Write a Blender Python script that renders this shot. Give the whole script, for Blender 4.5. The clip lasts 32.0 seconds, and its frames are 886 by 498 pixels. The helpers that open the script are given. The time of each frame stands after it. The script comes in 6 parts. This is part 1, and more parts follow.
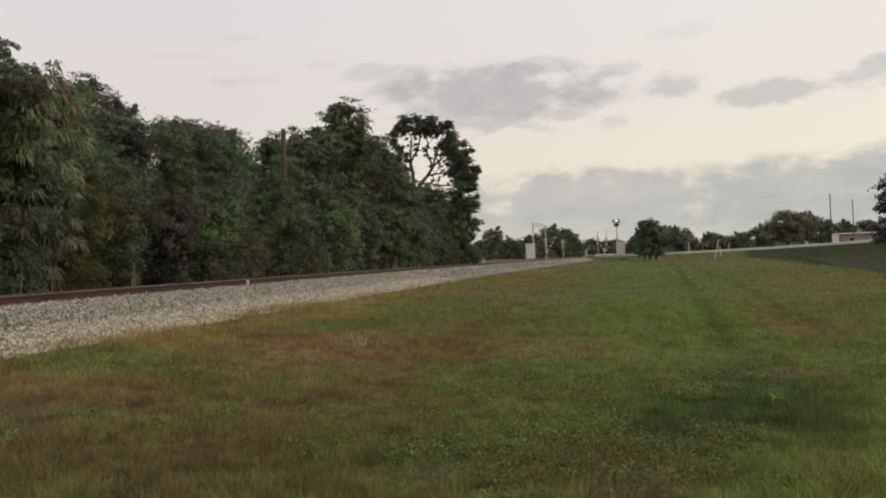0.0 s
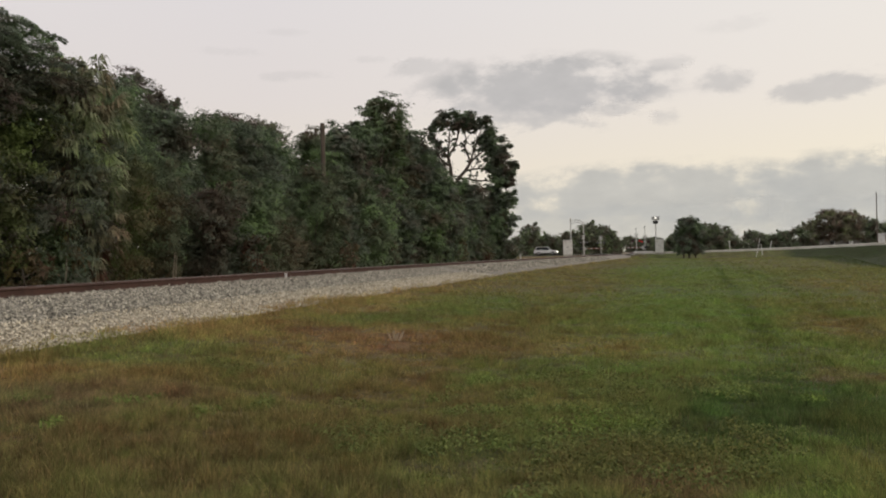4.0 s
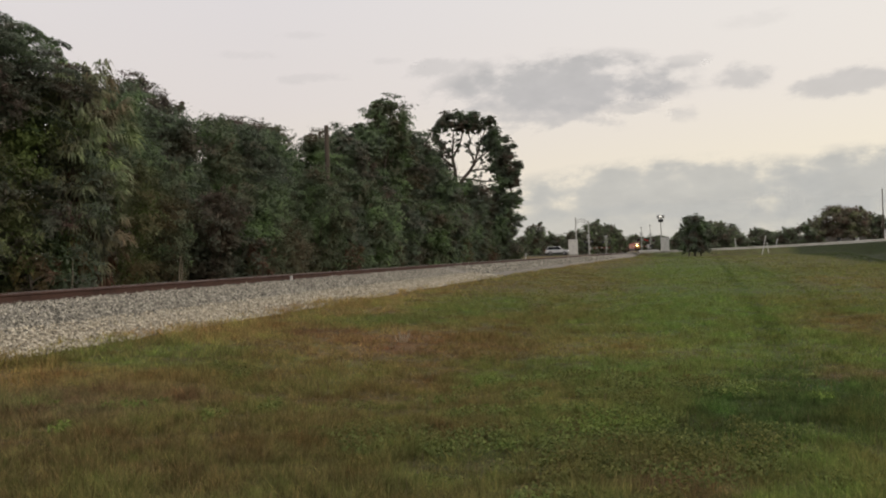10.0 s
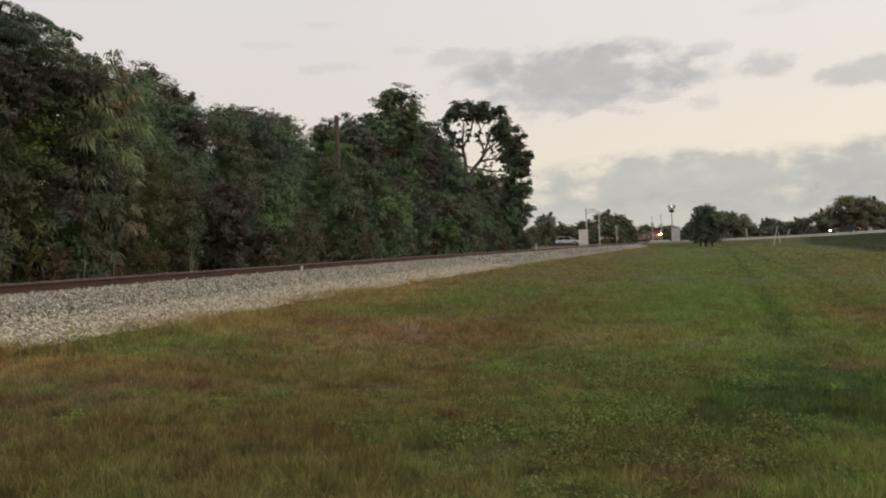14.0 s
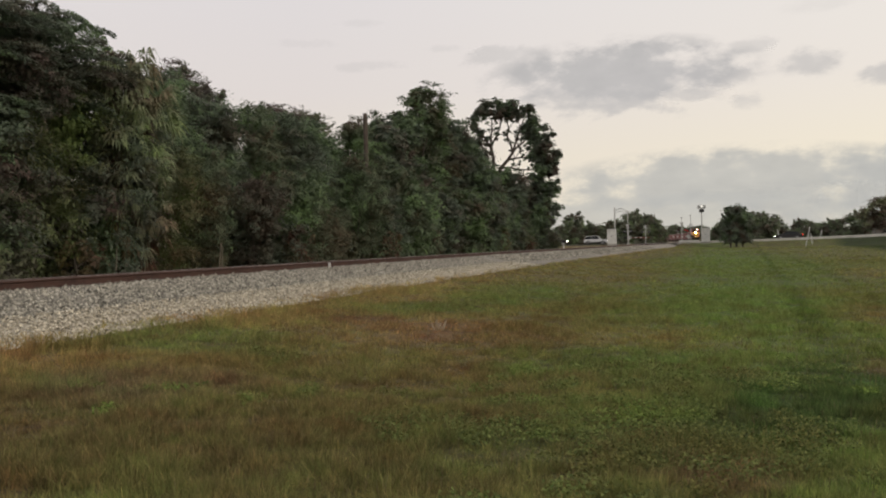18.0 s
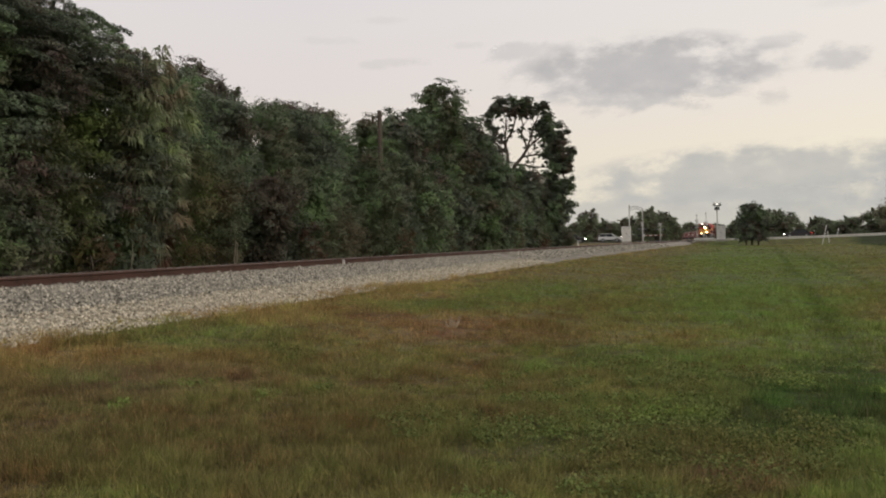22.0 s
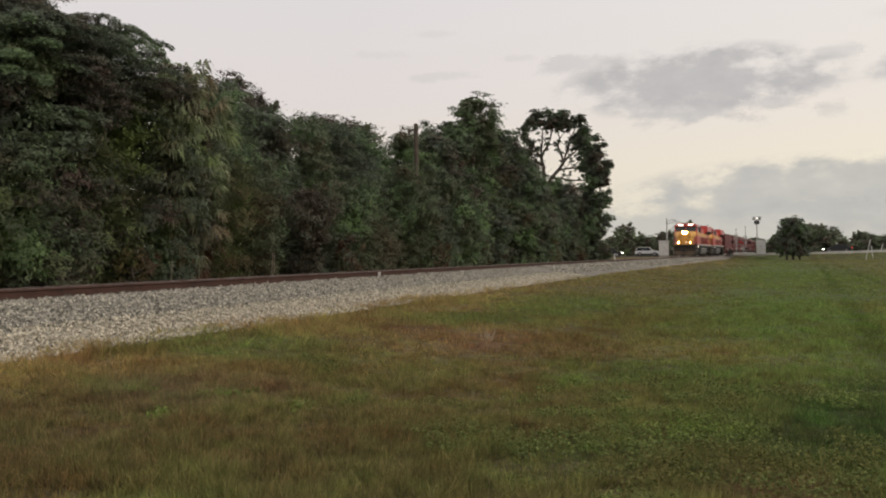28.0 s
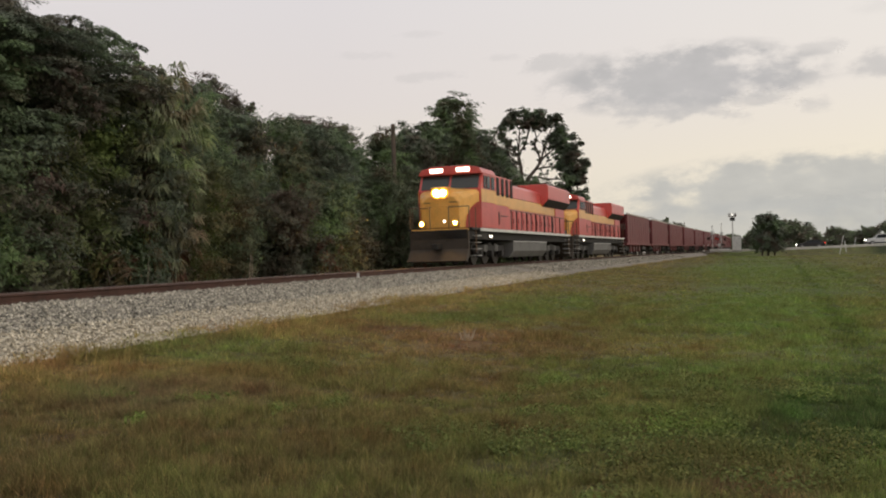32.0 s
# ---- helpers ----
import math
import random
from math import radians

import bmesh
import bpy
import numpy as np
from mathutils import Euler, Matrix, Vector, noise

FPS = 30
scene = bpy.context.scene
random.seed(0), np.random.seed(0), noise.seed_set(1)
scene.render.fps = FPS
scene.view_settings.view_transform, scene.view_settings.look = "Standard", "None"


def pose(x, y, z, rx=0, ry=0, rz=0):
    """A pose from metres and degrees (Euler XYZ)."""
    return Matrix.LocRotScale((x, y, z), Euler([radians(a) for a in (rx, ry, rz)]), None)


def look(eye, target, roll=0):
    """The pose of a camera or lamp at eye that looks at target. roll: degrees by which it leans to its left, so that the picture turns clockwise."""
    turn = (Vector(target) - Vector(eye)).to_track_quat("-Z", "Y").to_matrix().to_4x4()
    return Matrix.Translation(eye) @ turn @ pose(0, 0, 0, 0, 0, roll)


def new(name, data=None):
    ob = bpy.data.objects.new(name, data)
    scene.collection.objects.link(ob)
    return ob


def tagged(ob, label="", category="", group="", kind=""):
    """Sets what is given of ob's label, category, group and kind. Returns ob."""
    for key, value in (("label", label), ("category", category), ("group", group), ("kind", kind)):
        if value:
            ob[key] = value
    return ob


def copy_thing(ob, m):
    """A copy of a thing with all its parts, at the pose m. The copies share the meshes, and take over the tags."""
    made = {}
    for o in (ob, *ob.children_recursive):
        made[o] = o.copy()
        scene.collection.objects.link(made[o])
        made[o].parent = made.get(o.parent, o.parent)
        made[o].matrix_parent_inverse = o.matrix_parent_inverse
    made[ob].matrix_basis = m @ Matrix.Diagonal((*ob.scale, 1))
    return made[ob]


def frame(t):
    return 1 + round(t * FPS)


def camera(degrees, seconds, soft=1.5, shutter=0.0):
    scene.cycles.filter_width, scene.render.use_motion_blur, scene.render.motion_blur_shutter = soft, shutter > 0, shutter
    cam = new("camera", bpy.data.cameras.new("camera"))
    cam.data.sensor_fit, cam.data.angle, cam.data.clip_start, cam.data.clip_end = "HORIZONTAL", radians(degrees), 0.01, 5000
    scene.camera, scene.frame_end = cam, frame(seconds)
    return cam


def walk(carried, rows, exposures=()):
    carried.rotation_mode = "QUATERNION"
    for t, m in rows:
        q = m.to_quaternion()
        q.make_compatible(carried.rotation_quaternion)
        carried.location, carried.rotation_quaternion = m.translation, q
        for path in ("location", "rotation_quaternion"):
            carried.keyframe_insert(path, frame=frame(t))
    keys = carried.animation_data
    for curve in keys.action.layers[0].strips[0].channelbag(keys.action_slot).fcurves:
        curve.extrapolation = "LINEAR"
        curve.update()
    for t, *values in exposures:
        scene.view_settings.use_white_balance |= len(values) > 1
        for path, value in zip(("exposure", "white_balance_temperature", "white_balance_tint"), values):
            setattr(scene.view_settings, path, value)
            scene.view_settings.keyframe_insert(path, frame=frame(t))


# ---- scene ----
cam = camera(55.77, 32.0, soft=2.0)
EYE = (0.0, 0.0, 1.45)
walk(cam, [(t, pose(*EYE, rx, ry, rz)) for t, rx, ry, rz in (
    (0, 90.72, 2.00, 0.03), (0.5, 90.57, 1.83, 0.63), (1, 90.56, 1.90, 0.42), (1.5, 90.77, 1.98, -0.03),
    (2, 90.81, 1.86, 0.06), (2.5, 90.53, 1.63, 0.32), (3, 90.32, 1.62, 0.91), (3.5, 90.36, 1.38, 2.20),
    (5.5, 90.78, 1.22, 2.81), (6, 90.64, 1.24, 2.85), (6.5, 90.51, 1.32, 2.78), (7, 90.35, 1.41, 2.94),
    (7.5, 90.31, 1.51, 3.08), (8, 90.28, 1.61, 3.06), (8.5, 90.36, 1.63, 2.99), (9, 90.47, 1.68, 2.94),
    (9.5, 90.57, 1.76, 2.92), (10, 90.53, 1.90, 2.90), (10.5, 90.41, 2.10, 2.95), (11, 90.17, 2.19, 3.05),
    (11.5, 90.21, 2.14, 2.95), (12, 90.23, 1.93, 2.80), (12.5, 90.13, 1.88, 2.83), (13, 90.08, 1.90, 2.91),
    (13.5, 89.94, 1.86, 3.25), (14, 89.88, 1.88, 3.59), (14.5, 90.03, 1.76, 3.76), (15, 90.27, 1.74, 4.12),
    (15.5, 90.31, 1.71, 4.64), (17.5, 90.12, 1.41, 5.29), (18, 89.81, 1.38, 5.46), (18.5, 89.69, 1.21, 5.54),
    (19, 89.56, 1.14, 5.84), (19.5, 89.52, 1.21, 5.94), (20, 89.62, 1.12, 6.00), (20.5, 89.69, 1.18, 6.03),
    (21, 89.70, 1.26, 6.12), (21.5, 89.65, 1.22, 6.26), (22, 89.64, 1.25, 6.41), (22.5, 89.62, 1.25, 6.49),
    (23, 89.61, 1.30, 6.45), (23.5, 89.57, 1.45, 6.66), (24, 89.60, 1.46, 7.24), (24.5, 89.77, 1.49, 7.54),
    (25, 89.98, 1.43, 6.78), (25.5, 89.84, 0.97, 7.22), (26, 90.52, 0.73, 7.89), (26.5, 90.55, 0.68, 8.43),
    (28.5, 90.58, 0.94, 8.87), (29, 90.79, 1.07, 8.76), (29.5, 90.59, 0.46, 8.61), (30, 90.19, 0.90, 8.88),
    (30.5, 90.09, 1.25, 8.28), (31, 90.04, 1.47, 7.80), (31.5, 90.02, 1.75, 7.36), (32, 90.54, 1.64, 7.38),
)])

# ---- world, sun, exposure ----
scene.view_settings.exposure = 0.0
world = bpy.data.worlds.new("dusk_sky")
scene.world = world
world.use_nodes = True
wt = world.node_tree
wt.nodes.clear()


def wnode(kind, **values):
    n = wt.nodes.new(kind)
    for k, v in values.items():
        n.inputs[int(k[1:])].default_value = v
    return n


sky = wt.nodes.new("ShaderNodeTexSky")
sky.sky_type, sky.sun_disc = "NISHITA", False
sky.sun_elevation, sky.sun_rotation = radians(4), radians(75)
sky_dim = wnode("ShaderNodeVectorMath")
sky_dim.operation = "SCALE"
sky_dim.inputs["Scale"].default_value = 0.06
wt.links.new(sky.outputs[0], sky_dim.inputs[0])
tc = wt.nodes.new("ShaderNodeTexCoord")
sep = wt.nodes.new("ShaderNodeSeparateXYZ")
wt.links.new(tc.outputs["Generated"], sep.inputs[0])
# high thin overcast: a pale veil, warmer low towards the sunset side, mauve above
up = wt.nodes.new("ShaderNodeValToRGB")
up.color_ramp.elements[0].position, up.color_ramp.elements[0].color = 0.0, (0.70, 0.645, 0.54, 1)
up.color_ramp.elements[1].position, up.color_ramp.elements[1].color = 0.9, (0.60, 0.58, 0.60, 1)
for pos_, col_ in ((0.10, (0.775, 0.70, 0.61, 1)), (0.18, (0.745, 0.685, 0.66, 1)), (0.32, (0.735, 0.70, 0.71, 1))):
    e_ = up.color_ramp.elements.new(pos_)
    e_.color = col_
wt.links.new(sep.outputs["Z"], up.inputs[0])
side = wt.nodes.new("ShaderNodeMapRange")
side.inputs["From Min"].default_value, side.inputs["From Max"].default_value = -0.25, 0.75
wt.links.new(sep.outputs["X"], side.inputs["Value"])
warm = wt.nodes.new("ShaderNodeMix")
warm.data_type, warm.blend_type = "RGBA", "MULTIPLY"
warm.inputs[7].default_value = (1.19, 1.20, 1.11, 1)
wt.links.new(side.outputs[0], warm.inputs[0])
wt.links.new(up.outputs[0], warm.inputs[6])
veil = wt.nodes.new("ShaderNodeMix")
veil.data_type = "RGBA"
veil.inputs[0].default_value = 0.92
wt.links.new(sky_dim.outputs[0], veil.inputs[6])
wt.links.new(warm.outputs[2], veil.inputs[7])
bg = wt.nodes.new("ShaderNodeBackground")
bg.inputs[1].default_value = 1.08
wout = wt.nodes.new("ShaderNodeOutputWorld")
wt.links.new(veil.outputs[2], bg.inputs[0])
wt.links.new(bg.outputs[0], wout.inputs[0])

sun = new("sun", bpy.data.lights.new("sun", "SUN"))
sun.data.energy, sun.data.angle, sun.data.color = 0.5, radians(25), (1.0, 0.86, 0.70)
sun.matrix_world = look((60, 20, 40), (0, 30, 0))

# ---- plan: the line, the road ----
AXIS = radians(10.98)
AX, AY = math.sin(AXIS), math.cos(AXIS)
RAIL_Z = 1.03
LINE = ((-300, 12.1), (-60, 12.1), (20, 12.1), (37, 12.05), (58, 11.2), (80, 10.0), (112, 8.5), (165, 5.2), (230, 0.9),
        (316, -2.2), (380, -1.9), (445, 1.2), (488, 5.0), (531, 9.1), (650, 24.0), (900, 62.0), (1300, 130.0))
LS, LL = [a for a, b in LINE], [b for a, b in LINE]


def smooth_line():
    """The line's offset from the axis, sampled and smoothed."""
    s = np.arange(-300, 1301, 2.0)
    v = np.interp(s, LS, LL)
    k = np.hanning(31)
    k /= k.sum()
    pad = np.concatenate([np.full(15, v[0]), v, v[-1] + (v[-1] - v[-2]) * np.arange(1, 16)])
    return s, np.convolve(pad, k, "valid")


S_ALL, L_ALL = smooth_line()


def off(s):
    return np.interp(s, S_ALL, L_ALL)


def plan(s, l):
    """World x, y of a point s along the axis and l to its left."""
    return s * AX - l * AY, s * AY + l * AX


def at(az, d):
    """World x, y at a bearing (degrees to the right of north) and a distance."""
    return d * math.sin(radians(az)), d * math.cos(radians(az))


def heading(s):
    """Turn about z of a thing that faces down the line, towards smaller s."""
    slope = (off(s + 2) - off(s - 2)) / 4
    dx, dy = -(AX - slope * AY), -(AY + slope * AX)
    return math.degrees(math.atan2(-dx, dy))


ROAD_S = 168.0
ROAD_Z = 1.02


def road_rise(l):
    """How far the road climbs on its way to the right of the line."""
    return 0.00046 * np.clip(-np.asarray(l, float), 0, 62) ** 2



# ---- materials ----


def material(name, rough=0.8, metal=0.0):
    m = bpy.data.materials.new(name)
    m.use_nodes = True
    b = m.node_tree.nodes["Principled BSDF"]
    b.inputs["Roughness"].default_value, b.inputs["Metallic"].default_value = rough, metal
    return m, m.node_tree, b


def noise_mix(nt, colours, scale, detail=4.0, rough=0.6, vector=None, low=0.35, high=0.65, seed=0.0):
    """A noise that runs through the colours."""
    n = nt.nodes.new("ShaderNodeTexNoise")
    n.inputs["Scale"].default_value, n.inputs["Detail"].default_value, n.inputs["Roughness"].default_value = scale, detail, rough
    if vector is None:
        vector = nt.nodes.new("ShaderNodeNewGeometry").outputs["Position"]
    if seed:
        shift = nt.nodes.new("ShaderNodeVectorMath")
        shift.inputs[1].default_value = (seed, seed * 1.7, seed * 0.6)
        nt.links.new(vector, shift.inputs[0])
        vector = shift.outputs[0]
    nt.links.new(vector, n.inputs["Vector"])
    r = nt.nodes.new("ShaderNodeValToRGB")
    els = r.color_ramp.elements
    for i, c in enumerate(colours):
        p = low + (high - low) * i / max(1, len(colours) - 1)
        if i == 0:
            e = els[0]
        elif i == len(colours) - 1:
            e = els[-1]
        else:
            e = els.new(p)
        e.position, e.color = p, (*c, 1)
    nt.links.new(n.outputs["Fac"], r.inputs[0])
    return r.outputs[0], n.outputs["Fac"]


def add_bump(nt, b, height, strength, distance):
    k = nt.nodes.new("ShaderNodeBump")
    k.inputs["Strength"].default_value, k.inputs["Distance"].default_value = strength, distance
    nt.links.new(height, k.inputs["Height"])
    nt.links.new(k.outputs[0], b.inputs["Normal"])


def multiply(nt, a, c, fac=1.0, kind="MULTIPLY"):
    m = nt.nodes.new("ShaderNodeMix")
    m.data_type, m.blend_type = "RGBA", kind
    if isinstance(fac, float):
        m.inputs[0].default_value = fac
    else:
        nt.links.new(fac, m.inputs[0])
    nt.links.new(a, m.inputs[6])
    if isinstance(c, tuple):
        m.inputs[7].default_value = (*c, 1)
    else:
        nt.links.new(c, m.inputs[7])
    return m.outputs[2]


def painted(name, colour, rough=0.5, metal=0.0, dirt=0.35, scale=1.5, bump=0.0):
    """Paint, plastic or metal with stains and fine grain, in the thing's own space."""
    m, nt, b = material(name, rough, metal)
    tcn = nt.nodes.new("ShaderNodeTexCoord").outputs["Object"]
    dark = tuple(c * (1 - dirt) for c in colour)
    col, f = noise_mix(nt, (dark, colour, tuple(min(1, c * 1.08) for c in colour)), scale, 6, 0.65, tcn, 0.3, 0.7)
    col2, f2 = noise_mix(nt, ((0.8, 0.8, 0.8), (1, 1, 1)), scale * 14, 3, 0.6, tcn)
    nt.links.new(multiply(nt, col, col2, 0.6), b.inputs["Base Color"])
    if bump:
        add_bump(nt, b, f2, bump, 0.01)
    return m


def glowing(name, colour, strength):
    m, nt, b = material(name, 0.4)
    b.inputs["Base Color"].default_value = (*colour, 1)
    b.inputs["Emission Color"].default_value = (*colour, 1)
    b.inputs["Emission Strength"].default_value = strength
    return m


def leafy(name, colours, tip=None, gloss=0.75):
    """Leaves: each its own shade, with patches over the crown that paint in brown shaded hollows and lit green boughs;
    a little light comes through.
    """
    m, nt, b = material(name, gloss)
    geo = nt.nodes.new("ShaderNodeNewGeometry")
    r = nt.nodes.new("ShaderNodeValToRGB")
    for i, c in enumerate(colours):
        p = i / max(1, len(colours) - 1)
        e = r.color_ramp.elements[0] if i == 0 else r.color_ramp.elements[-1] if i == len(colours) - 1 else r.color_ramp.elements.new(p)
        e.position, e.color = p, (*c, 1)
    nt.links.new(geo.outputs["Random Per Island"], r.inputs[0])
    # hue patches that also carry shade (brown, low) and lit foliage (green, high)
    patch, f = noise_mix(nt, ((1.02, 0.66, 0.68), (1.06, 1.04, 1.04), (1.42, 1.66, 1.10)), 0.42, 4, 0.6, geo.outputs["Position"], 0.34, 0.66)
    nt.links.new(multiply(nt, r.outputs[0], patch, 1.0), b.inputs["Base Color"])
    b.inputs["Specular IOR Level"].default_value = 0.12
    up_n = nt.nodes.new("ShaderNodeVectorMath")
    up_n.inputs[1].default_value = (0, 0, 0.35)
    nt.links.new(geo.outputs["Normal"], up_n.inputs[0])
    nn = nt.nodes.new("ShaderNodeVectorMath")
    nn.operation = "NORMALIZE"
    nt.links.new(up_n.outputs[0], nn.inputs[0])
    nt.links.new(nn.outputs[0], b.inputs["Normal"])
    thin = nt.nodes.new("ShaderNodeBsdfTranslucent")
    nt.links.new(b.inputs["Base Color"].links[0].from_socket, thin.inputs["Color"])
    mix = nt.nodes.new("ShaderNodeMixShader")
    mix.inputs[0].default_value = 0.28
    nt.links.new(b.outputs[0], mix.inputs[1])
    nt.links.new(thin.outputs[0], mix.inputs[2])
    nt.links.new(mix.outputs[0], nt.nodes["Material Output"].inputs[0])
    return m


BLADE_GAIN = 2.75
# worn and lush patches of the turf: right of the axis, along it, radii, colour, strength
PATCHES = (
    (-5.5, 13.5, 1.0, 0.9, (0.100, 0.056, 0.043), 0.80), (-4.0, 12.6, 1.7, 2.2, (0.155, 0.096, 0.062), 0.72), (-8.5, 17.1, 1.4, 1.4, (0.150, 0.088, 0.056), 0.60),
    (-6.8, 9.8, 2.4, 2.0, (0.092, 0.114, 0.047), 0.75), (-5.0, 6.6, 1.2, 1.1, (0.122, 0.098, 0.082), 0.80), (-4.7, 7.2, 1.0, 0.9, (0.118, 0.075, 0.055), 0.70),
    (-1.9, 5.3, 1.0, 0.9, (0.085, 0.114, 0.045), 0.60), (-2.2, 10.9, 1.6, 3.4, (0.112, 0.080, 0.045), 0.72), (-0.8, 10.3, 1.7, 2.0, (0.074, 0.112, 0.040), 0.75),
    (-0.8, 6.1, 1.8, 1.5, (0.068, 0.077, 0.036), 0.62), (0.75, 7.5, 1.25, 1.9, (0.040, 0.064, 0.027), 0.88), (1.6, 9.2, 1.15, 2.6, (0.044, 0.069, 0.029), 0.82),
    (-0.3, 7.9, 0.7, 1.3, (0.112, 0.124, 0.050), 0.60), (0.2, 5.2, 0.5, 0.42, (0.150, 0.102, 0.076), 0.80), (1.3, 5.7, 1.0, 1.0, (0.106, 0.120, 0.050), 0.70),
    (0.7, 24.0, 3.2, 13.0, (0.088, 0.130, 0.045), 0.70), (3.8, 17.0, 1.5, 3.4, (0.132, 0.098, 0.054), 0.70), (-0.6, 13.0, 1.4, 2.4, (0.136, 0.118, 0.053), 0.65),
    (-4.5, 22.0, 2.2, 7.0, (0.084, 0.116, 0.043), 0.75), (-5.3, 16.4, 1.4, 1.9, (0.074, 0.104, 0.040), 0.75), (2.2, 10.2, 0.5, 1.1, (0.120, 0.086, 0.056), 0.70),
    (-5.6, 4.6, 2.6, 2.4, (0.084, 0.071, 0.042), 0.70), (-3.2, 5.0, 1.5, 1.3, (0.090, 0.080, 0.042), 0.55),
    (-3.2, 6.0, 3.0, 2.2, (0.100, 0.082, 0.045), 0.5), (-6.2, 46.0, 3.6, 30.0, (0.112, 0.108, 0.052), 0.75), (4.6, 24.0, 2.6, 4.0, (0.120, 0.104, 0.050), 0.50), (7.5, 34.0, 3.0, 9.0, (0.130, 0.106, 0.052), 0.60), (1.6, 62.0, 5.5, 30.0, (0.090, 0.132, 0.046), 0.60))


# ground: turf with brown, straw and green stretches that follow the line
def turf(name, blades):
    m, nt, b = material(name, 0.9)
    b.inputs["Specular IOR Level"].default_value = 0.15
    geo = nt.nodes.new("ShaderNodeNewGeometry")
    pos = geo.outputs["Position"]
    rot = nt.nodes.new("ShaderNodeVectorRotate")
    rot.rotation_type = "Z_AXIS"
    rot.inputs["Angle"].default_value = AXIS
    nt.links.new(pos, rot.inputs["Vector"])
    s3 = nt.nodes.new("ShaderNodeSeparateXYZ")
    nt.links.new(rot.outputs[0], s3.inputs[0])
    stretch = nt.nodes.new("ShaderNodeVectorMath")
    stretch.operation = "MULTIPLY"
    stretch.inputs[1].default_value = (1, 0.35, 1)
    nt.links.new(rot.outputs[0], stretch.inputs[0])
    wob = nt.nodes.new("ShaderNodeTexNoise")
    wob.inputs["Scale"].default_value, wob.inputs["Detail"].default_value = 0.30, 4
    nt.links.new(stretch.outputs[0], wob.inputs["Vector"])
    # right is the way across the line, to the right of the axis
    right = nt.nodes.new("ShaderNodeMath")
    right.operation = "MULTIPLY_ADD"
    right.inputs[1].default_value = 7.0
    nt.links.new(wob.outputs["Fac"], right.inputs[0])
    nt.links.new(s3.outputs["X"], right.inputs[2])
    band = nt.nodes.new("ShaderNodeValToRGB")
    el = band.color_ramp.elements
    tone = nt.nodes.new("ShaderNodeMapRange")
    tone.inputs["From Min"].default_value, tone.inputs["From Max"].default_value = -16 + 3.5, 24 + 3.5
    nt.links.new(right.outputs[0], tone.inputs["Value"])
    nt.links.new(tone.outputs[0], band.inputs[0])
    stops = ((-16, (0.15, 0.12, 0.065)), (-8.6, (0.235, 0.165, 0.092)), (-7.0, (0.180, 0.134, 0.069)), (-4.0, (0.120, 0.104, 0.050)), (-1.0, (0.108, 0.104, 0.047)),
             (0.8, (0.098, 0.116, 0.043)), (3.5, (0.093, 0.118, 0.041)), (6.5, (0.094, 0.113, 0.045)), (10, (0.108, 0.110, 0.048)), (24, (0.098, 0.106, 0.046)))
    for i, (x, c) in enumerate(stops):
        p = (x + 16) / 40
        e = el[0] if i == 0 else el[-1] if i == len(stops) - 1 else el.new(p)
        e.position, e.color = p, (*c, 1)
    big, f1 = noise_mix(nt, ((0.74, 0.66, 0.58), (1, 1, 1), (1.08, 1.16, 1.02)), 0.8, 5, 0.6, stretch.outputs[0], 0.32, 0.66, 11.0)
    fine, f2 = noise_mix(nt, ((0.52, 0.48, 0.46), (1, 1, 1), (1.45, 1.43, 1.26)), 5.0, 5, 0.7, pos, 0.3, 0.7, 3.0)
    tufts, f3 = noise_mix(nt, ((0.80, 0.54, 0.56), (1.06, 0.97, 0.97), (1.0, 1.24, 0.90)), 1.5, 5, 0.72, pos, 0.34, 0.66, 19.0)
    fine = multiply(nt, multiply(nt, fine, tufts, 0.85), (1.0, 1.0, 0.84), 1.0)
    col = multiply(nt, multiply(nt, band.outputs[0], big, 0.85), fine, 0.8)
    ragged = nt.nodes.new("ShaderNodeTexNoise")
    ragged.inputs["Scale"].default_value, ragged.inputs["Detail"].default_value, ragged.inputs["Roughness"].default_value = 0.9, 6, 0.65
    nt.links.new(pos, ragged.inputs["Vector"])
    for cx, cs, rx, rs, tint, most in PATCHES:
        d = nt.nodes.new("ShaderNodeVectorMath")
        d.operation = "SUBTRACT"
        d.inputs[1].default_value = (cx, cs, 0)
        nt.links.new(rot.outputs[0], d.inputs[0])
        k = nt.nodes.new("ShaderNodeVectorMath")
        k.operation = "MULTIPLY"
        k.inputs[1].default_value = (1 / rx, 1 / rs, 0)
        nt.links.new(d.outputs[0], k.inputs[0])
        ln = nt.nodes.new("ShaderNodeVectorMath")
        ln.operation = "LENGTH"
        nt.links.new(k.outputs[0], ln.inputs[0])
        j = nt.nodes.new("ShaderNodeMath")
        j.operation = "MULTIPLY_ADD"
        j.inputs[1].default_value = 1.8
        nt.links.new(ragged.outputs["Fac"], j.inputs[0])
        nt.links.new(ln.outputs["Value"], j.inputs[2])
        mr = nt.nodes.new("ShaderNodeMapRange")
        mr.interpolation_type = "SMOOTHSTEP"
        mr.inputs["From Min"].default_value, mr.inputs["From Max"].default_value = 2.1, 1.2
        mr.inputs["To Max"].default_value = most
        nt.links.new(j.outputs[0], mr.inputs["Value"])
        col = multiply(nt, col, multiply(nt, fine, tint, 1.0), mr.outputs[0], "MIX")
    # wheel ruts that run up the field, and the rank dark grass of the ditch on its far side
    skew = nt.nodes.new("ShaderNodeMath")
    skew.operation = "MULTIPLY_ADD"
    skew.inputs[1].default_value = -0.067
    nt.links.new(s3.outputs["Y"], skew.inputs[0])
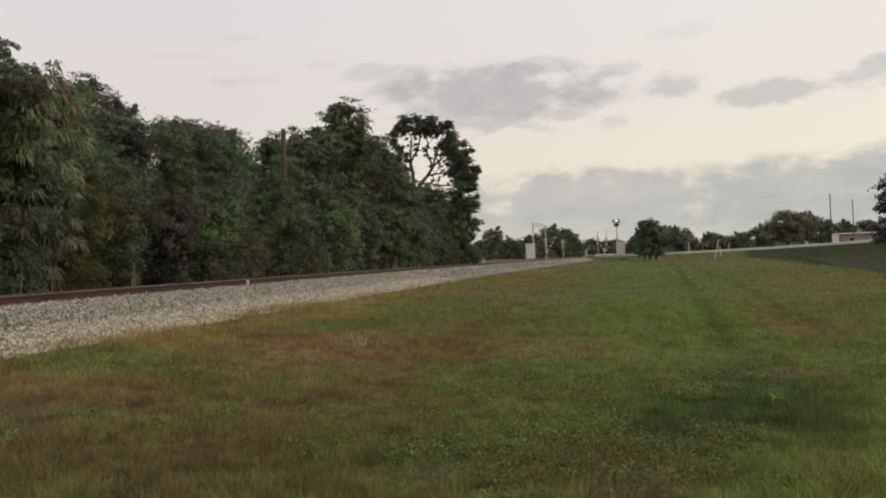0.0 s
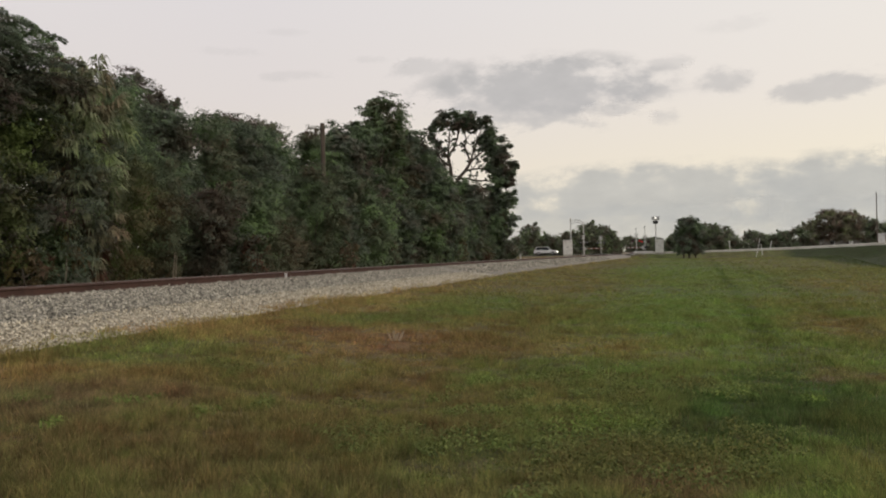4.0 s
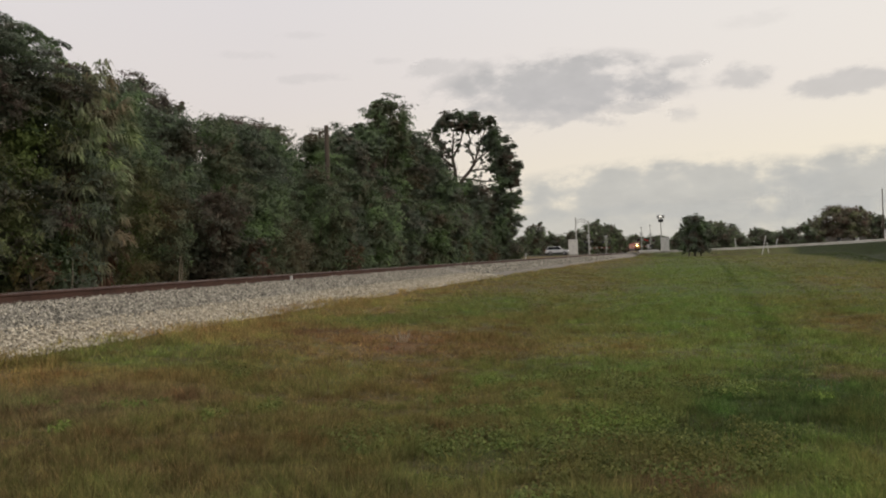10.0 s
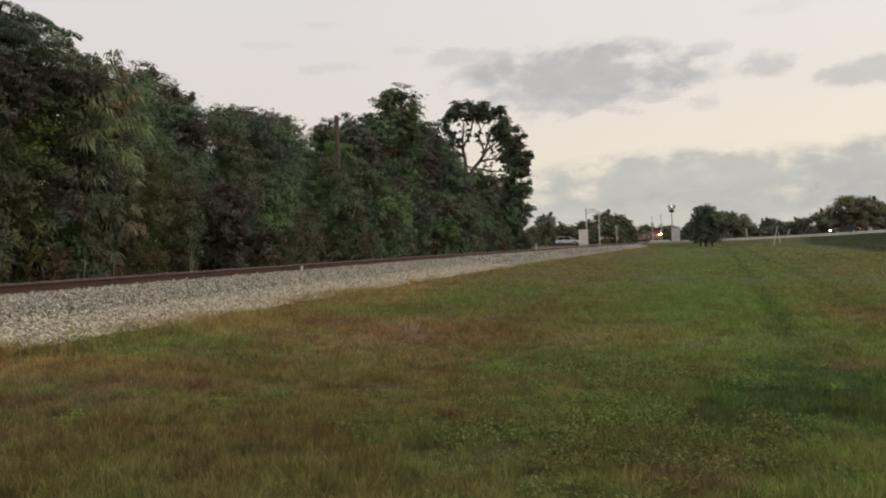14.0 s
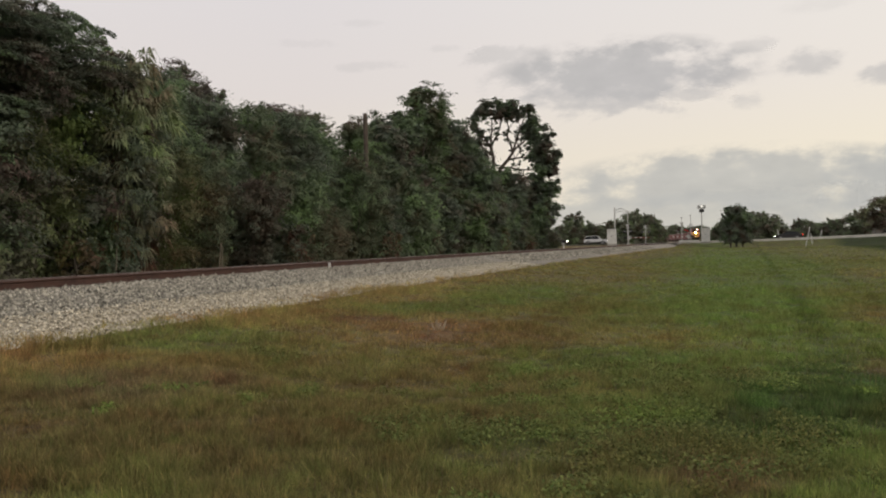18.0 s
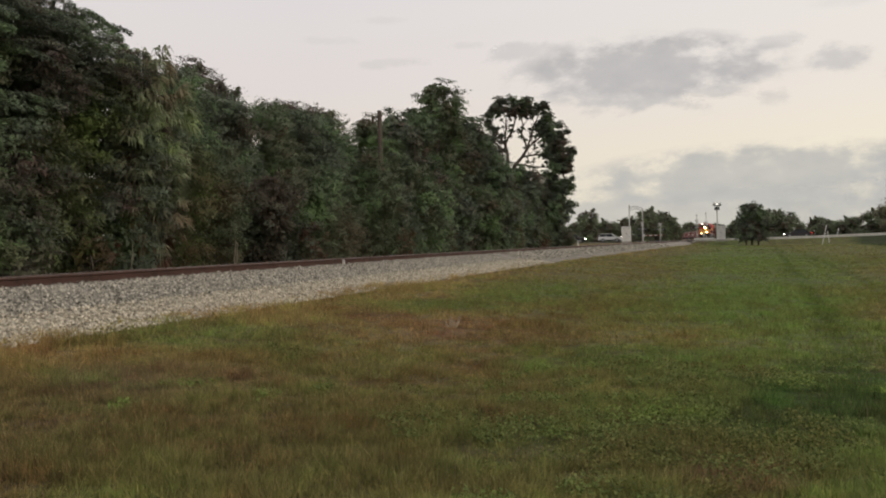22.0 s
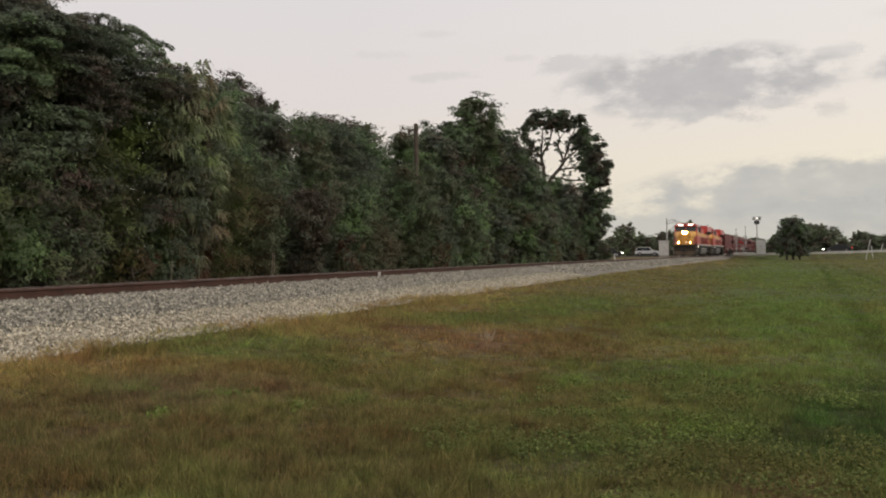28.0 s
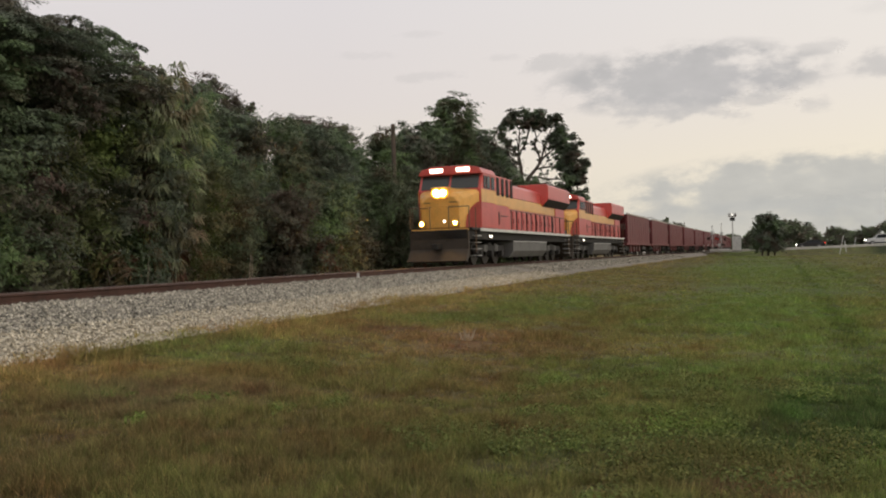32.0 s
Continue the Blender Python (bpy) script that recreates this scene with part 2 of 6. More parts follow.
    nt.links.new(s3.outputs["X"], skew.inputs[2])
    far_on = nt.nodes.new("ShaderNodeMapRange")
    far_on.inputs["From Min"].default_value, far_on.inputs["From Max"].default_value = 8.0, 15.0
    nt.links.new(s3.outputs["Y"], far_on.inputs["Value"])
    for c, wear in ((0.95, (0.74, 0.78, 0.72)), (2.75, (0.82, 0.85, 0.80))):
        a = nt.nodes.new("ShaderNodeMath")
        a.operation = "SUBTRACT"
        a.inputs[1].default_value = c
        nt.links.new(skew.outputs[0], a.inputs[0])
        ab = nt.nodes.new("ShaderNodeMath")
        ab.operation = "ABSOLUTE"
        nt.links.new(a.outputs[0], ab.inputs[0])
        mr = nt.nodes.new("ShaderNodeMapRange")
        mr.interpolation_type = "SMOOTHSTEP"
        mr.inputs["From Min"].default_value, mr.inputs["From Max"].default_value = 0.36, 0.05
        nt.links.new(ab.outputs[0], mr.inputs["Value"])
        both = nt.nodes.new("ShaderNodeMath")
        both.operation = "MULTIPLY"
        nt.links.new(mr.outputs[0], both.inputs[0])
        nt.links.new(far_on.outputs[0], both.inputs[1])
        col = multiply(nt, col, wear, both.outputs[0])
    dk = nt.nodes.new("ShaderNodeMath")
    dk.operation = "MULTIPLY_ADD"
    dk.inputs[1].default_value = -0.09
    nt.links.new(s3.outputs["Y"], dk.inputs[0])
    nt.links.new(s3.outputs["X"], dk.inputs[2])
    rag = nt.nodes.new("ShaderNodeMath")
    rag.operation = "MULTIPLY_ADD"
    rag.inputs[1].default_value = 2.6
    nt.links.new(ragged.outputs["Fac"], rag.inputs[0])
    nt.links.new(dk.outputs[0], rag.inputs[2])
    mr = nt.nodes.new("ShaderNodeMapRange")
    mr.inputs["From Min"].default_value, mr.inputs["From Max"].default_value = 10.6, 12.6
    nt.links.new(rag.outputs[0], mr.inputs["Value"])
    beyond = nt.nodes.new("ShaderNodeMapRange")
    beyond.inputs["From Min"].default_value, beyond.inputs["From Max"].default_value = 42.0, 50.0
    nt.links.new(s3.outputs["Y"], beyond.inputs["Value"])
    ditch = nt.nodes.new("ShaderNodeMath")
    ditch.operation = "MULTIPLY"
    nt.links.new(mr.outputs[0], ditch.inputs[0])
    nt.links.new(beyond.outputs[0], ditch.inputs[1])
    mr = ditch
    col = multiply(nt, col, multiply(nt, fine, (0.030, 0.042, 0.018), 1.0), mr.outputs[0], "MIX")
    if blades:
        rnd = nt.nodes.new("ShaderNodeValToRGB")
        rnd.color_ramp.elements[0].color, rnd.color_ramp.elements[1].color = (0.52, 0.48, 0.47, 1), (1.85, 1.68, 1.48, 1)
        for p, c in ((0.35, (0.70, 0.84, 0.62, 1)), (0.75, (1.12, 1.12, 1.0, 1)), (0.92, (1.3, 1.2, 1.1, 1))):
            rnd.color_ramp.elements.new(p).color = c
        nt.links.new(geo.outputs["Random Per Island"], rnd.inputs[0])
        col = multiply(nt, multiply(nt, col, rnd.outputs[0], 1.0), (BLADE_GAIN, BLADE_GAIN, BLADE_GAIN * 1.08), 1.0)
        up_n = nt.nodes.new("ShaderNodeVectorMath")
        up_n.inputs[1].default_value = (0, 0, 1.6)
        nt.links.new(geo.outputs["Normal"], up_n.inputs[0])
        nn = nt.nodes.new("ShaderNodeVectorMath")
        nn.operation = "NORMALIZE"
        nt.links.new(up_n.outputs[0], nn.inputs[0])
        nt.links.new(nn.outputs[0], b.inputs["Normal"])
        thin = nt.nodes.new("ShaderNodeBsdfTranslucent")
        nt.links.new(col, thin.inputs["Color"])
        mix = nt.nodes.new("ShaderNodeMixShader")
        mix.inputs[0].default_value = 0.4
        nt.links.new(b.outputs[0], mix.inputs[1])
        nt.links.new(thin.outputs[0], mix.inputs[2])
        nt.links.new(mix.outputs[0], nt.nodes["Material Output"].inputs[0])
    else:
        add_bump(nt, b, f2, 0.8, 0.06)
    nt.links.new(col, b.inputs["Base Color"])
    return m


def stone(name, lights, scale, bump):
    m, nt, b = material(name, 0.9)
    pos = nt.nodes.new("ShaderNodeNewGeometry").outputs["Position"]
    col, f = noise_mix(nt, lights, scale, 5, 0.7, pos, 0.25, 0.75)
    big, f1 = noise_mix(nt, ((0.72, 0.70, 0.66), (1, 1, 1)), 0.6, 4, 0.6, pos)
    nt.links.new(multiply(nt, col, big, 0.8), b.inputs["Base Color"])
    v = nt.nodes.new("ShaderNodeTexVoronoi")
    v.inputs["Scale"].default_value = scale
    nt.links.new(pos, v.inputs["Vector"])
    add_bump(nt, b, v.outputs["Distance"], bump, 0.04)
    return m


GRASS_GROUND = turf("turf_soil", False)
GRASS_BLADE = turf("grass_blades", True)
BALLAST = stone("limestone_ballast", ((0.17, 0.152, 0.128), (0.30, 0.272, 0.232), (0.42, 0.385, 0.33)), 14.0, 1.0)
BALLAST_SAND = stone("crushed_stone_fines", ((0.30, 0.262, 0.20), (0.50, 0.45, 0.355), (0.66, 0.60, 0.475)), 22.0, 0.9)
RAIL_RUST = painted("rusty_rail_steel", (0.085, 0.04, 0.028), 0.75, 0.2, 0.4, 3.0)
RAIL_HEAD = painted("worn_rail_head", (0.30, 0.27, 0.25), 0.38, 0.8, 0.3, 3.0)
SLEEPER = painted("weathered_timber", (0.075, 0.06, 0.05), 0.9, 0.0, 0.4, 4.0, 0.3)
ASPHALT = stone("asphalt", ((0.035, 0.035, 0.035), (0.06, 0.06, 0.058), (0.085, 0.083, 0.08)), 20.0, 0.3)
CONCRETE = stone("pale_concrete", ((0.32, 0.30, 0.27), (0.42, 0.40, 0.36), (0.5, 0.48, 0.44)), 3.0, 0.2)
KERB = stone("pale_kerb_concrete", ((0.52, 0.50, 0.46), (0.64, 0.62, 0.57), (0.74, 0.72, 0.67)), 3.0, 0.2)
LEAF_DARK = leafy("oak_leaves", ((0.108, 0.134, 0.100), (0.134, 0.163, 0.121), (0.166, 0.194, 0.142)))
LEAF_MID = leafy("shrub_leaves", ((0.110, 0.142, 0.090), (0.136, 0.173, 0.108), (0.170, 0.206, 0.126)))
LEAF_WINE = leafy("russet_leaves", ((0.112, 0.102, 0.088), (0.134, 0.124, 0.103), (0.163, 0.156, 0.126)))
LEAF_OLIVE = leafy("vine_leaves", ((0.105, 0.122, 0.064), (0.130, 0.148, 0.076), (0.165, 0.182, 0.09)))
LEAF_DRY = leafy("dry_leaves", ((0.085, 0.064, 0.046), (0.135, 0.098, 0.066), (0.20, 0.15, 0.10)))
# far foliage, green and brown: haze is put in as paler leaf colour
LEAF_FAR_HAZY = leafy("hazy_distant_leaves", ((0.125, 0.145, 0.105), (0.155, 0.176, 0.125), (0.19, 0.206, 0.148)))
LEAF_FAR_HAZY_BROWN = leafy("hazy_distant_brown_leaves", ((0.150, 0.142, 0.105), (0.185, 0.175, 0.128), (0.23, 0.216, 0.16)))
LEAF_PALM = leafy("palm_leaves", ((0.180, 0.212, 0.130), (0.225, 0.255, 0.158), (0.305, 0.322, 0.205)))
BARK = painted("grey_bark", (0.13, 0.105, 0.085), 0.9, 0.0, 0.5, 3.0, 0.5)

STEM = painted("pale_dead_wood", (0.30, 0.26, 0.20), 0.9, 0.0, 0.4, 3.0)

# ---- mesh helpers ----


def link_mesh(name, me, mat, parent=None, label=""):
    if mat is not None:
        for k in (mat if isinstance(mat, (list, tuple)) else [mat]):
            me.materials.append(k)
    ob = new(name, me)
    if parent is not None:
        ob.parent = parent
    if label:
        ob["label"] = label
    return ob


def part(name, bm, mat, parent=None, label=""):
    me = bpy.data.meshes.new(name)
    bm.normal_update()
    bm.to_mesh(me)
    bm.free()
    return link_mesh(name, me, mat, parent, label)


def grid_mesh(name, verts, faces, mat, parent=None, smooth=True):
    """A mesh from arrays, faces all triangles or all quads."""
    verts, faces = np.asarray(verts, np.float32), np.asarray(faces, np.int32)
    me = bpy.data.meshes.new(name)
    k = faces.shape[1]
    me.vertices.add(len(verts))
    me.vertices.foreach_set("co", verts.ravel())
    me.loops.add(faces.size)
    me.loops.foreach_set("vertex_index", faces.ravel())
    me.polygons.add(len(faces))
    me.polygons.foreach_set("loop_start", np.arange(0, faces.size, k, dtype=np.int32))
    me.polygons.foreach_set("use_smooth", np.full(len(faces), smooth))
    me.update(calc_edges=True)
    return link_mesh(name, me, mat, parent)


def empty(name, m=None):
    e = new(name)
    e.empty_display_size = 0.3
    if m is not None:
        e.matrix_basis = m
    return e


def box(bm, x0, x1, y0, y1, z0, z1, bevel=0.0):
    vs = bmesh.ops.create_cube(bm, size=1.0, matrix=Matrix.LocRotScale(((x0 + x1) / 2, (y0 + y1) / 2, (z0 + z1) / 2), None, (abs(x1 - x0), abs(y1 - y0), abs(z1 - z0))))["verts"]
    if bevel:
        es = list({e for v in vs for e in v.link_edges})
        bmesh.ops.bevel(bm, geom=es, offset=bevel, segments=2, affect="EDGES", profile=0.6)
    return bm


def boxed(x0, x1, y0, y1, z0, z1, bevel=0.0):
    return box(bmesh.new(), x0, x1, y0, y1, z0, z1, bevel)


def rod(bm, a, b, r, r2=None, seg=8):
    a, b = Vector(a), Vector(b)
    d = b - a
    q = d.to_track_quat("Z", "Y")
    bmesh.ops.create_cone(bm, cap_ends=True, segments=seg, radius1=r, radius2=r if r2 is None else r2, depth=d.length,
                          matrix=Matrix.LocRotScale((a + b) / 2, q, None))
    return bm


def rodded(a, b, r, r2=None, seg=8):
    return rod(bmesh.new(), a, b, r, r2, seg)


def prism(profile, x0, x1, axis="x"):
    """A closed outline in (y, z) drawn out along x (or in (x, z) along y)."""
    bm = bmesh.new()
    mk = (lambda a, b, c: (c, a, b)) if axis == "x" else (lambda a, b, c: (a, c, b))
    va = [bm.verts.new(mk(a, b, x0)) for a, b in profile]
    vb = [bm.verts.new(mk(a, b, x1)) for a, b in profile]
    n = len(profile)
    for i in range(n):
        bm.faces.new((va[i], va[(i + 1) % n], vb[(i + 1) % n], vb[i]))
    bm.faces.new(va[::-1])
    bm.faces.new(vb)
    bmesh.ops.recalc_face_normals(bm, faces=bm.faces)
    return bm


def soften(bm, width, segments=2):
    bmesh.ops.bevel(bm, geom=[e for e in bm.edges if e.is_manifold and e.calc_face_angle(0) > 0.5], offset=width, segments=segments, affect="EDGES", profile=0.6)
    return bm


# ---- ground ----
def value_noise(x, y, seed):
    """Smooth noise, 0 to 1, on arrays."""
    xi, yi = np.floor(x).astype(int), np.floor(y).astype(int)
    fx, fy = x - xi, y - yi
    fx, fy = fx * fx * (3 - 2 * fx), fy * fy * (3 - 2 * fy)

    def h(a, b):
        v = np.sin(a * 127.1 + b * 311.7 + seed * 74.7) * 43758.5453
        return v - np.floor(v)
    return (h(xi, yi) * (1 - fx) + h(xi + 1, yi) * fx) * (1 - fy) + (h(xi, yi + 1) * (1 - fx) + h(xi + 1, yi + 1) * fx) * fy


def ground_z(s, l):
    """Height of the ground: the field, the low bank of the line, the road's bank."""
    s, l = np.asarray(s, float), np.asarray(l, float)
    q = off(s) - l
    right = np.interp(q, [-400, -12, -4.6, -3.2, 3.2, 4.0, 6.0, 10.0, 16.0, 60.0], [0.5, 0.5, 0.55, 0.35, 0.26, 0.345, 0.22, 0.06, 0.0, 0.0])
    lumps = (value_noise(s * 0.35, l * 0.5, 1) - 0.5) * 0.10 + (value_noise(s * 0.06, l * 0.09, 2) - 0.5) * 0.16
    flat = np.clip((np.abs(q) - 3.3) / 2, 0, 1)
    z = right + lumps * flat
    bank = np.interp(s, [ROAD_S - 13, ROAD_S - 5.5, ROAD_S + 5.5, ROAD_S + 14], [0, 1, 1, 0.45])
    side = np.where(l < off(s) - 4, 1.0, np.clip((np.abs(q) - 2.0) / 2, 0, 1))
    z = z * (1 - bank * side) + (ROAD_Z - 0.06 + road_rise(l)) * bank * side
    dd = (-l) - 0.17 * s
    z = z - 0.9 * np.clip((dd - 5.5) / 3, 0, 1) * np.clip((12.5 - dd) / 3, 0, 1) * np.clip((ROAD_S - 8 - s) / 6, 0, 1) * np.clip((s + 20) / 20, 0, 1)
    past = np.clip((s - ROAD_S - 14) / 10, 0, 1) * flat
    return z * (1 - past) + 0.45 * past


def ground():
    def steps(*spans):
        return np.unique(np.concatenate([np.arange(a, b, c) for a, b, c in spans]))
    ss = steps((-4600, -300, 400), (-300, -40, 20), (-40, 0, 4), (0, 40, 0.8), (40, 100, 2), (100, 200, 2.0), (200, 700, 10), (700, 1400, 60), (1400, 4700, 330))
    qq = steps((-4600, -400, 420), (-400, -40, 24), (-40, -6, 3), (-6, 24, 0.5), (24, 60, 3), (60, 400, 25), (400, 4700, 430))
    S, Q = np.meshgrid(ss, qq, indexing="ij")
    fade = np.clip(1 - (np.abs(Q) - 300) / 600, 0, 1)
    Lc = np.where(S > 1300, off(1300), off(S)) * fade
    L = Lc - Q
    Z = ground_z(S, L)
    X, Y = plan(S, L)
    n, k = S.shape
    i = np.arange(n * k).reshape(n, k)
    faces = np.stack([i[:-1, :-1], i[:-1, 1:], i[1:, 1:], i[1:, :-1]], -1).reshape(-1, 4)
    ob = grid_mesh("ground", np.stack([X, Y, Z], -1).reshape(-1, 3), faces, GRASS_GROUND)
    return tagged(ob, "mown grass field with green and dry brown stretches", "ground", kind="structure")


ground()


def strip(name, s0, s1, step, profile, mat, smooth=False):
    """A band along the line: profile is rows of (q, z), q to the right of the line's middle."""
    ss = np.arange(s0, s1 + step / 2, step)
    rows = []
    for q, z in profile:
        x, y = plan(ss, off(ss) - q)
        rows.append(np.stack([x, y, np.full_like(ss, z)], -1))
    V = np.stack(rows, 1)
    n, k = V.shape[:2]
    i = np.arange(n * k).reshape(n, k)
    faces = np.stack([i[:-1, :-1], i[1:, :-1], i[1:, 1:], i[:-1, 1:]], -1).reshape(-1, 4)
    return grid_mesh(name, V.reshape(-1, 3), faces, mat, None, smooth)


def ballast_bed():
    bed = strip("ballast_bed", -80, 1200, 1.0, ((-3.9, 0.30), (-3.4, 0.46), (-1.9, 0.84), (-0.8, 0.855), (0.8, 0.855), (1.75, 0.85), (2.0, 0.82), (3.1, 0.50), (3.45, 0.40), (3.9, 0.28)), BALLAST)
    tagged(bed, "pale grey limestone ballast bed under the railway line", "ballast", kind="structure")
    fines = strip("ballast_shoulder", -80, 44, 1.0, ((3.0, 0.53), (3.08, 0.55), (3.25, 0.505), (3.6, 0.425), (4.0, 0.365), (4.4, 0.20)), BALLAST_SAND)
    tagged(fines, "sandy crushed stone along the foot of the ballast", "gravel", kind="structure")


ballast_bed()


def railway_track():
    track = empty("railway_track")
    tagged(track, "single railway track with rusty rails on timber sleepers", "railway track", kind="structure")
    side = ((-0.075, 0.0), (-0.075, 0.012), (-0.012, 0.035), (-0.010, 0.125), (-0.036, 0.138), (-0.036, 0.165), (-0.028, 0.172))
    prof = list(side) + [(-q, z) for q, z in side[::-1]]
    for c in (0.754, -0.754):
        cant = 0.0 if c > 0 else -0.03
        web = strip("rail", -80, 1200, 2.0, [(c + q, RAIL_Z + cant - 0.172 + z) for q, z in prof], RAIL_RUST)
        web.parent = track
        head = strip("rail_head", -80, 1200, 2.0, [(c + a, RAIL_Z + cant + e) for a, e in ((-0.030, -0.002), (-0.024, 0.003), (0.024, 0.003), (0.030, -0.002))], RAIL_HEAD)
        head.parent = track
        head["label"] = "worn bright running surface of the rail"
    return track


TRACK = railway_track()

# ---- vegetation ----
def leaf_quads(rng, centres, normals, size, droop=0.3, slim=0.55):
    """Small pointed leaves at the centres, facing the normals more or less."""
    n = len(centres)
    nrm = normals + rng.normal(0, 0.36, (n, 3))
    nrm /= np.linalg.norm(nrm, axis=1)[:, None] + 1e-9
    t = rng.normal(0, 1, (n, 3))
    t[:, 2] -= droop
    t -= nrm * (t * nrm).sum(1)[:, None]
    t /= np.linalg.norm(t, axis=1)[:, None] + 1e-9
    b = np.cross(nrm, t)
    sz = (size * rng.uniform(0.6, 1.3, n))[:, None]
    v = np.stack([centres - t * sz * 0.7 - b * sz * slim, centres - t * sz * 0.45 + b * sz * slim * 1.1, centres + t * sz * 1.25], 1)
    f = np.arange(3 * n).reshape(n, 3)
    return v.reshape(-1, 3), f


def blob_leaves(rng, blobs, per_area, size, droop=0.3, inner=0.2, slim=0.55, reach=0.34):
    """Leaves in layered boughs on the blobs (x, y, z, radius, flatness), round a close core of larger leaves."""
    cs, ns, sizes = [], [], []
    for x, y, z, r, fl in blobs:
        n = max(12, int(per_area * 12.6 * r * r))
        m = max(5, int(7 + 11 * r * r))
        u = rng.normal(0, 1, (m, 3))
        u /= np.linalg.norm(u, axis=1)[:, None]
        u = u[u[:, 2] > -0.75]
        out = rng.uniform(0.58, 1.04, len(u))
        pick = rng.integers(0, len(u), n)
        way = u * np.array([1, 1, 0.35]) + np.array([0, 0, -0.30])
        way /= np.linalg.norm(way, axis=1)[:, None]
        along = np.clip(rng.normal(0, 1, n), -1.8, 1.8)
        side = np.clip(rng.normal(0, 1, (n, 3)), -1.7, 1.7) * np.array([0.15, 0.15, 0.075])
        p = (u * out[:, None])[pick] + way[pick] * (along * reach * 0.62)[:, None] + side
        p[:, 2] -= 0.10 * along * along * reach
        cs.append(p * r * np.array([1, 1, fl]) + np.array([x, y, z]))
        ns.append(u[pick] * 0.55 + np.array([0, 0, 0.75]))
        sizes.append(np.full(n, size))
        k = int(n * inner * 0.45)
        w = rng.normal(0, 1, (k, 3))
        w /= np.linalg.norm(w, axis=1)[:, None]
        cs.append(w * rng.uniform(0.25, 0.74, (k, 1)) * r * np.array([1, 1, fl]) + np.array([x, y, z]))
        ns.append(w + np.array([0, 0, 0.2]))
        sizes.append(np.full(k, size * 1.55))
    return leaf_quads(rng, np.concatenate(cs), np.concatenate(ns), np.concatenate(sizes), droop, slim)


def limb_mesh(bm, rng, a, b, r0, r1, bends=3, wob=0.12):
    a, b = Vector(a), Vector(b)
    pts = [a.lerp(b, i / bends) + (Vector(rng.normal(0, wob, 3)) * (b - a).length * 0.35 if 0 < i < bends else Vector()) for i in range(bends + 1)]
    for i in range(bends):
        k0, k1 = i / bends, (i + 1) / bends
        rod(bm, pts[i], pts[i + 1], r0 + (r1 - r0) * k0, r0 + (r1 - r0) * k1, 7)
    return pts


def tree(name, x, y, z, h, w, seed, leaf, label, low=0.0, density=26.0, size=0.16, lumps=26, group="", trunk_r=0.16, spread=1.0, droop=0.3, open_crown=False, tall=(0.7, 0.95), slim=0.5, sprigs=8):
    """A broadleaf tree or tall shrub: trunk, limbs and a crown of leaf clumps from height low to h, w wide."""
    rng = np.random.default_rng(seed)
    t = empty(name, pose(x, y, z))
    tagged(t, label, "tree" if h > 3.2 else "shrub", group)
    bm = bmesh.new()
    blobs = []
    top = limb_mesh(bm, rng, (0, 0, -0.1), (rng.uniform(-.3, .3), rng.uniform(-.3, .3), h * 0.62), trunk_r, trunk_r * 0.5, 4, 0.05)
    for i in range(lumps):
        u = (i + rng.random()) / lumps
        zz = low + (h - low) * (0.04 + 0.92 * u)
        k = (zz - low) / (h - low)
        wide = w / 2 * spread * (0.80 + 0.25 * math.sin(k * 2.6)) * (1.0 if k < 0.55 else math.sqrt(max(0.06, 1 - ((k - 0.55) / 0.47) ** 2)))
        a = i * 2.39996 + rng.uniform(-0.5, 0.5)
        rr = wide * math.sqrt(rng.uniform(0.12, 1.0))
        br = min(w * 0.26, 0.17 * w + 0.30) * rng.uniform(0.6, 1.05)
        rr = max(0.0, rr - br * 0.5)
        zz = min(zz, h - br * 0.65)
        blobs.append((rr * math.cos(a), rr * math.sin(a), max(zz, low + br * 0.55), br, rng.uniform(*tall)))
        if i % (2 if open_crown else 4) == 0:
            base = top[min(len(top) - 1, 1 + int(k * 3))]
            limb_mesh(bm, rng, base, blobs[-1][:3], trunk_r * 0.45, trunk_r * 0.12, 3)
    part("trunk", bm, BARK, t)
    for i in range(sprigs):
        bx, by, bz, br, fl = blobs[int(len(blobs) * rng.uniform(0.45, 1.0))]
        a = rng.uniform(0, 6.283)
        reach = br * rng.uniform(0.6, 0.95)
        for k in range(3):
            g = 1 + 0.22 * k
            blobs.append((bx + math.cos(a) * reach * 0.6 * g, by + math.sin(a) * reach * 0.6 * g, bz + reach * 0.75 * g, 0.24 * (1 - 0.25 * k) * (size / 0.12) ** 0.5, 1.3))
    v, f = blob_leaves(rng, blobs, density, size, droop, 0.4, slim)
    grid_mesh("crown", v, f, leaf, t, False)
    return t


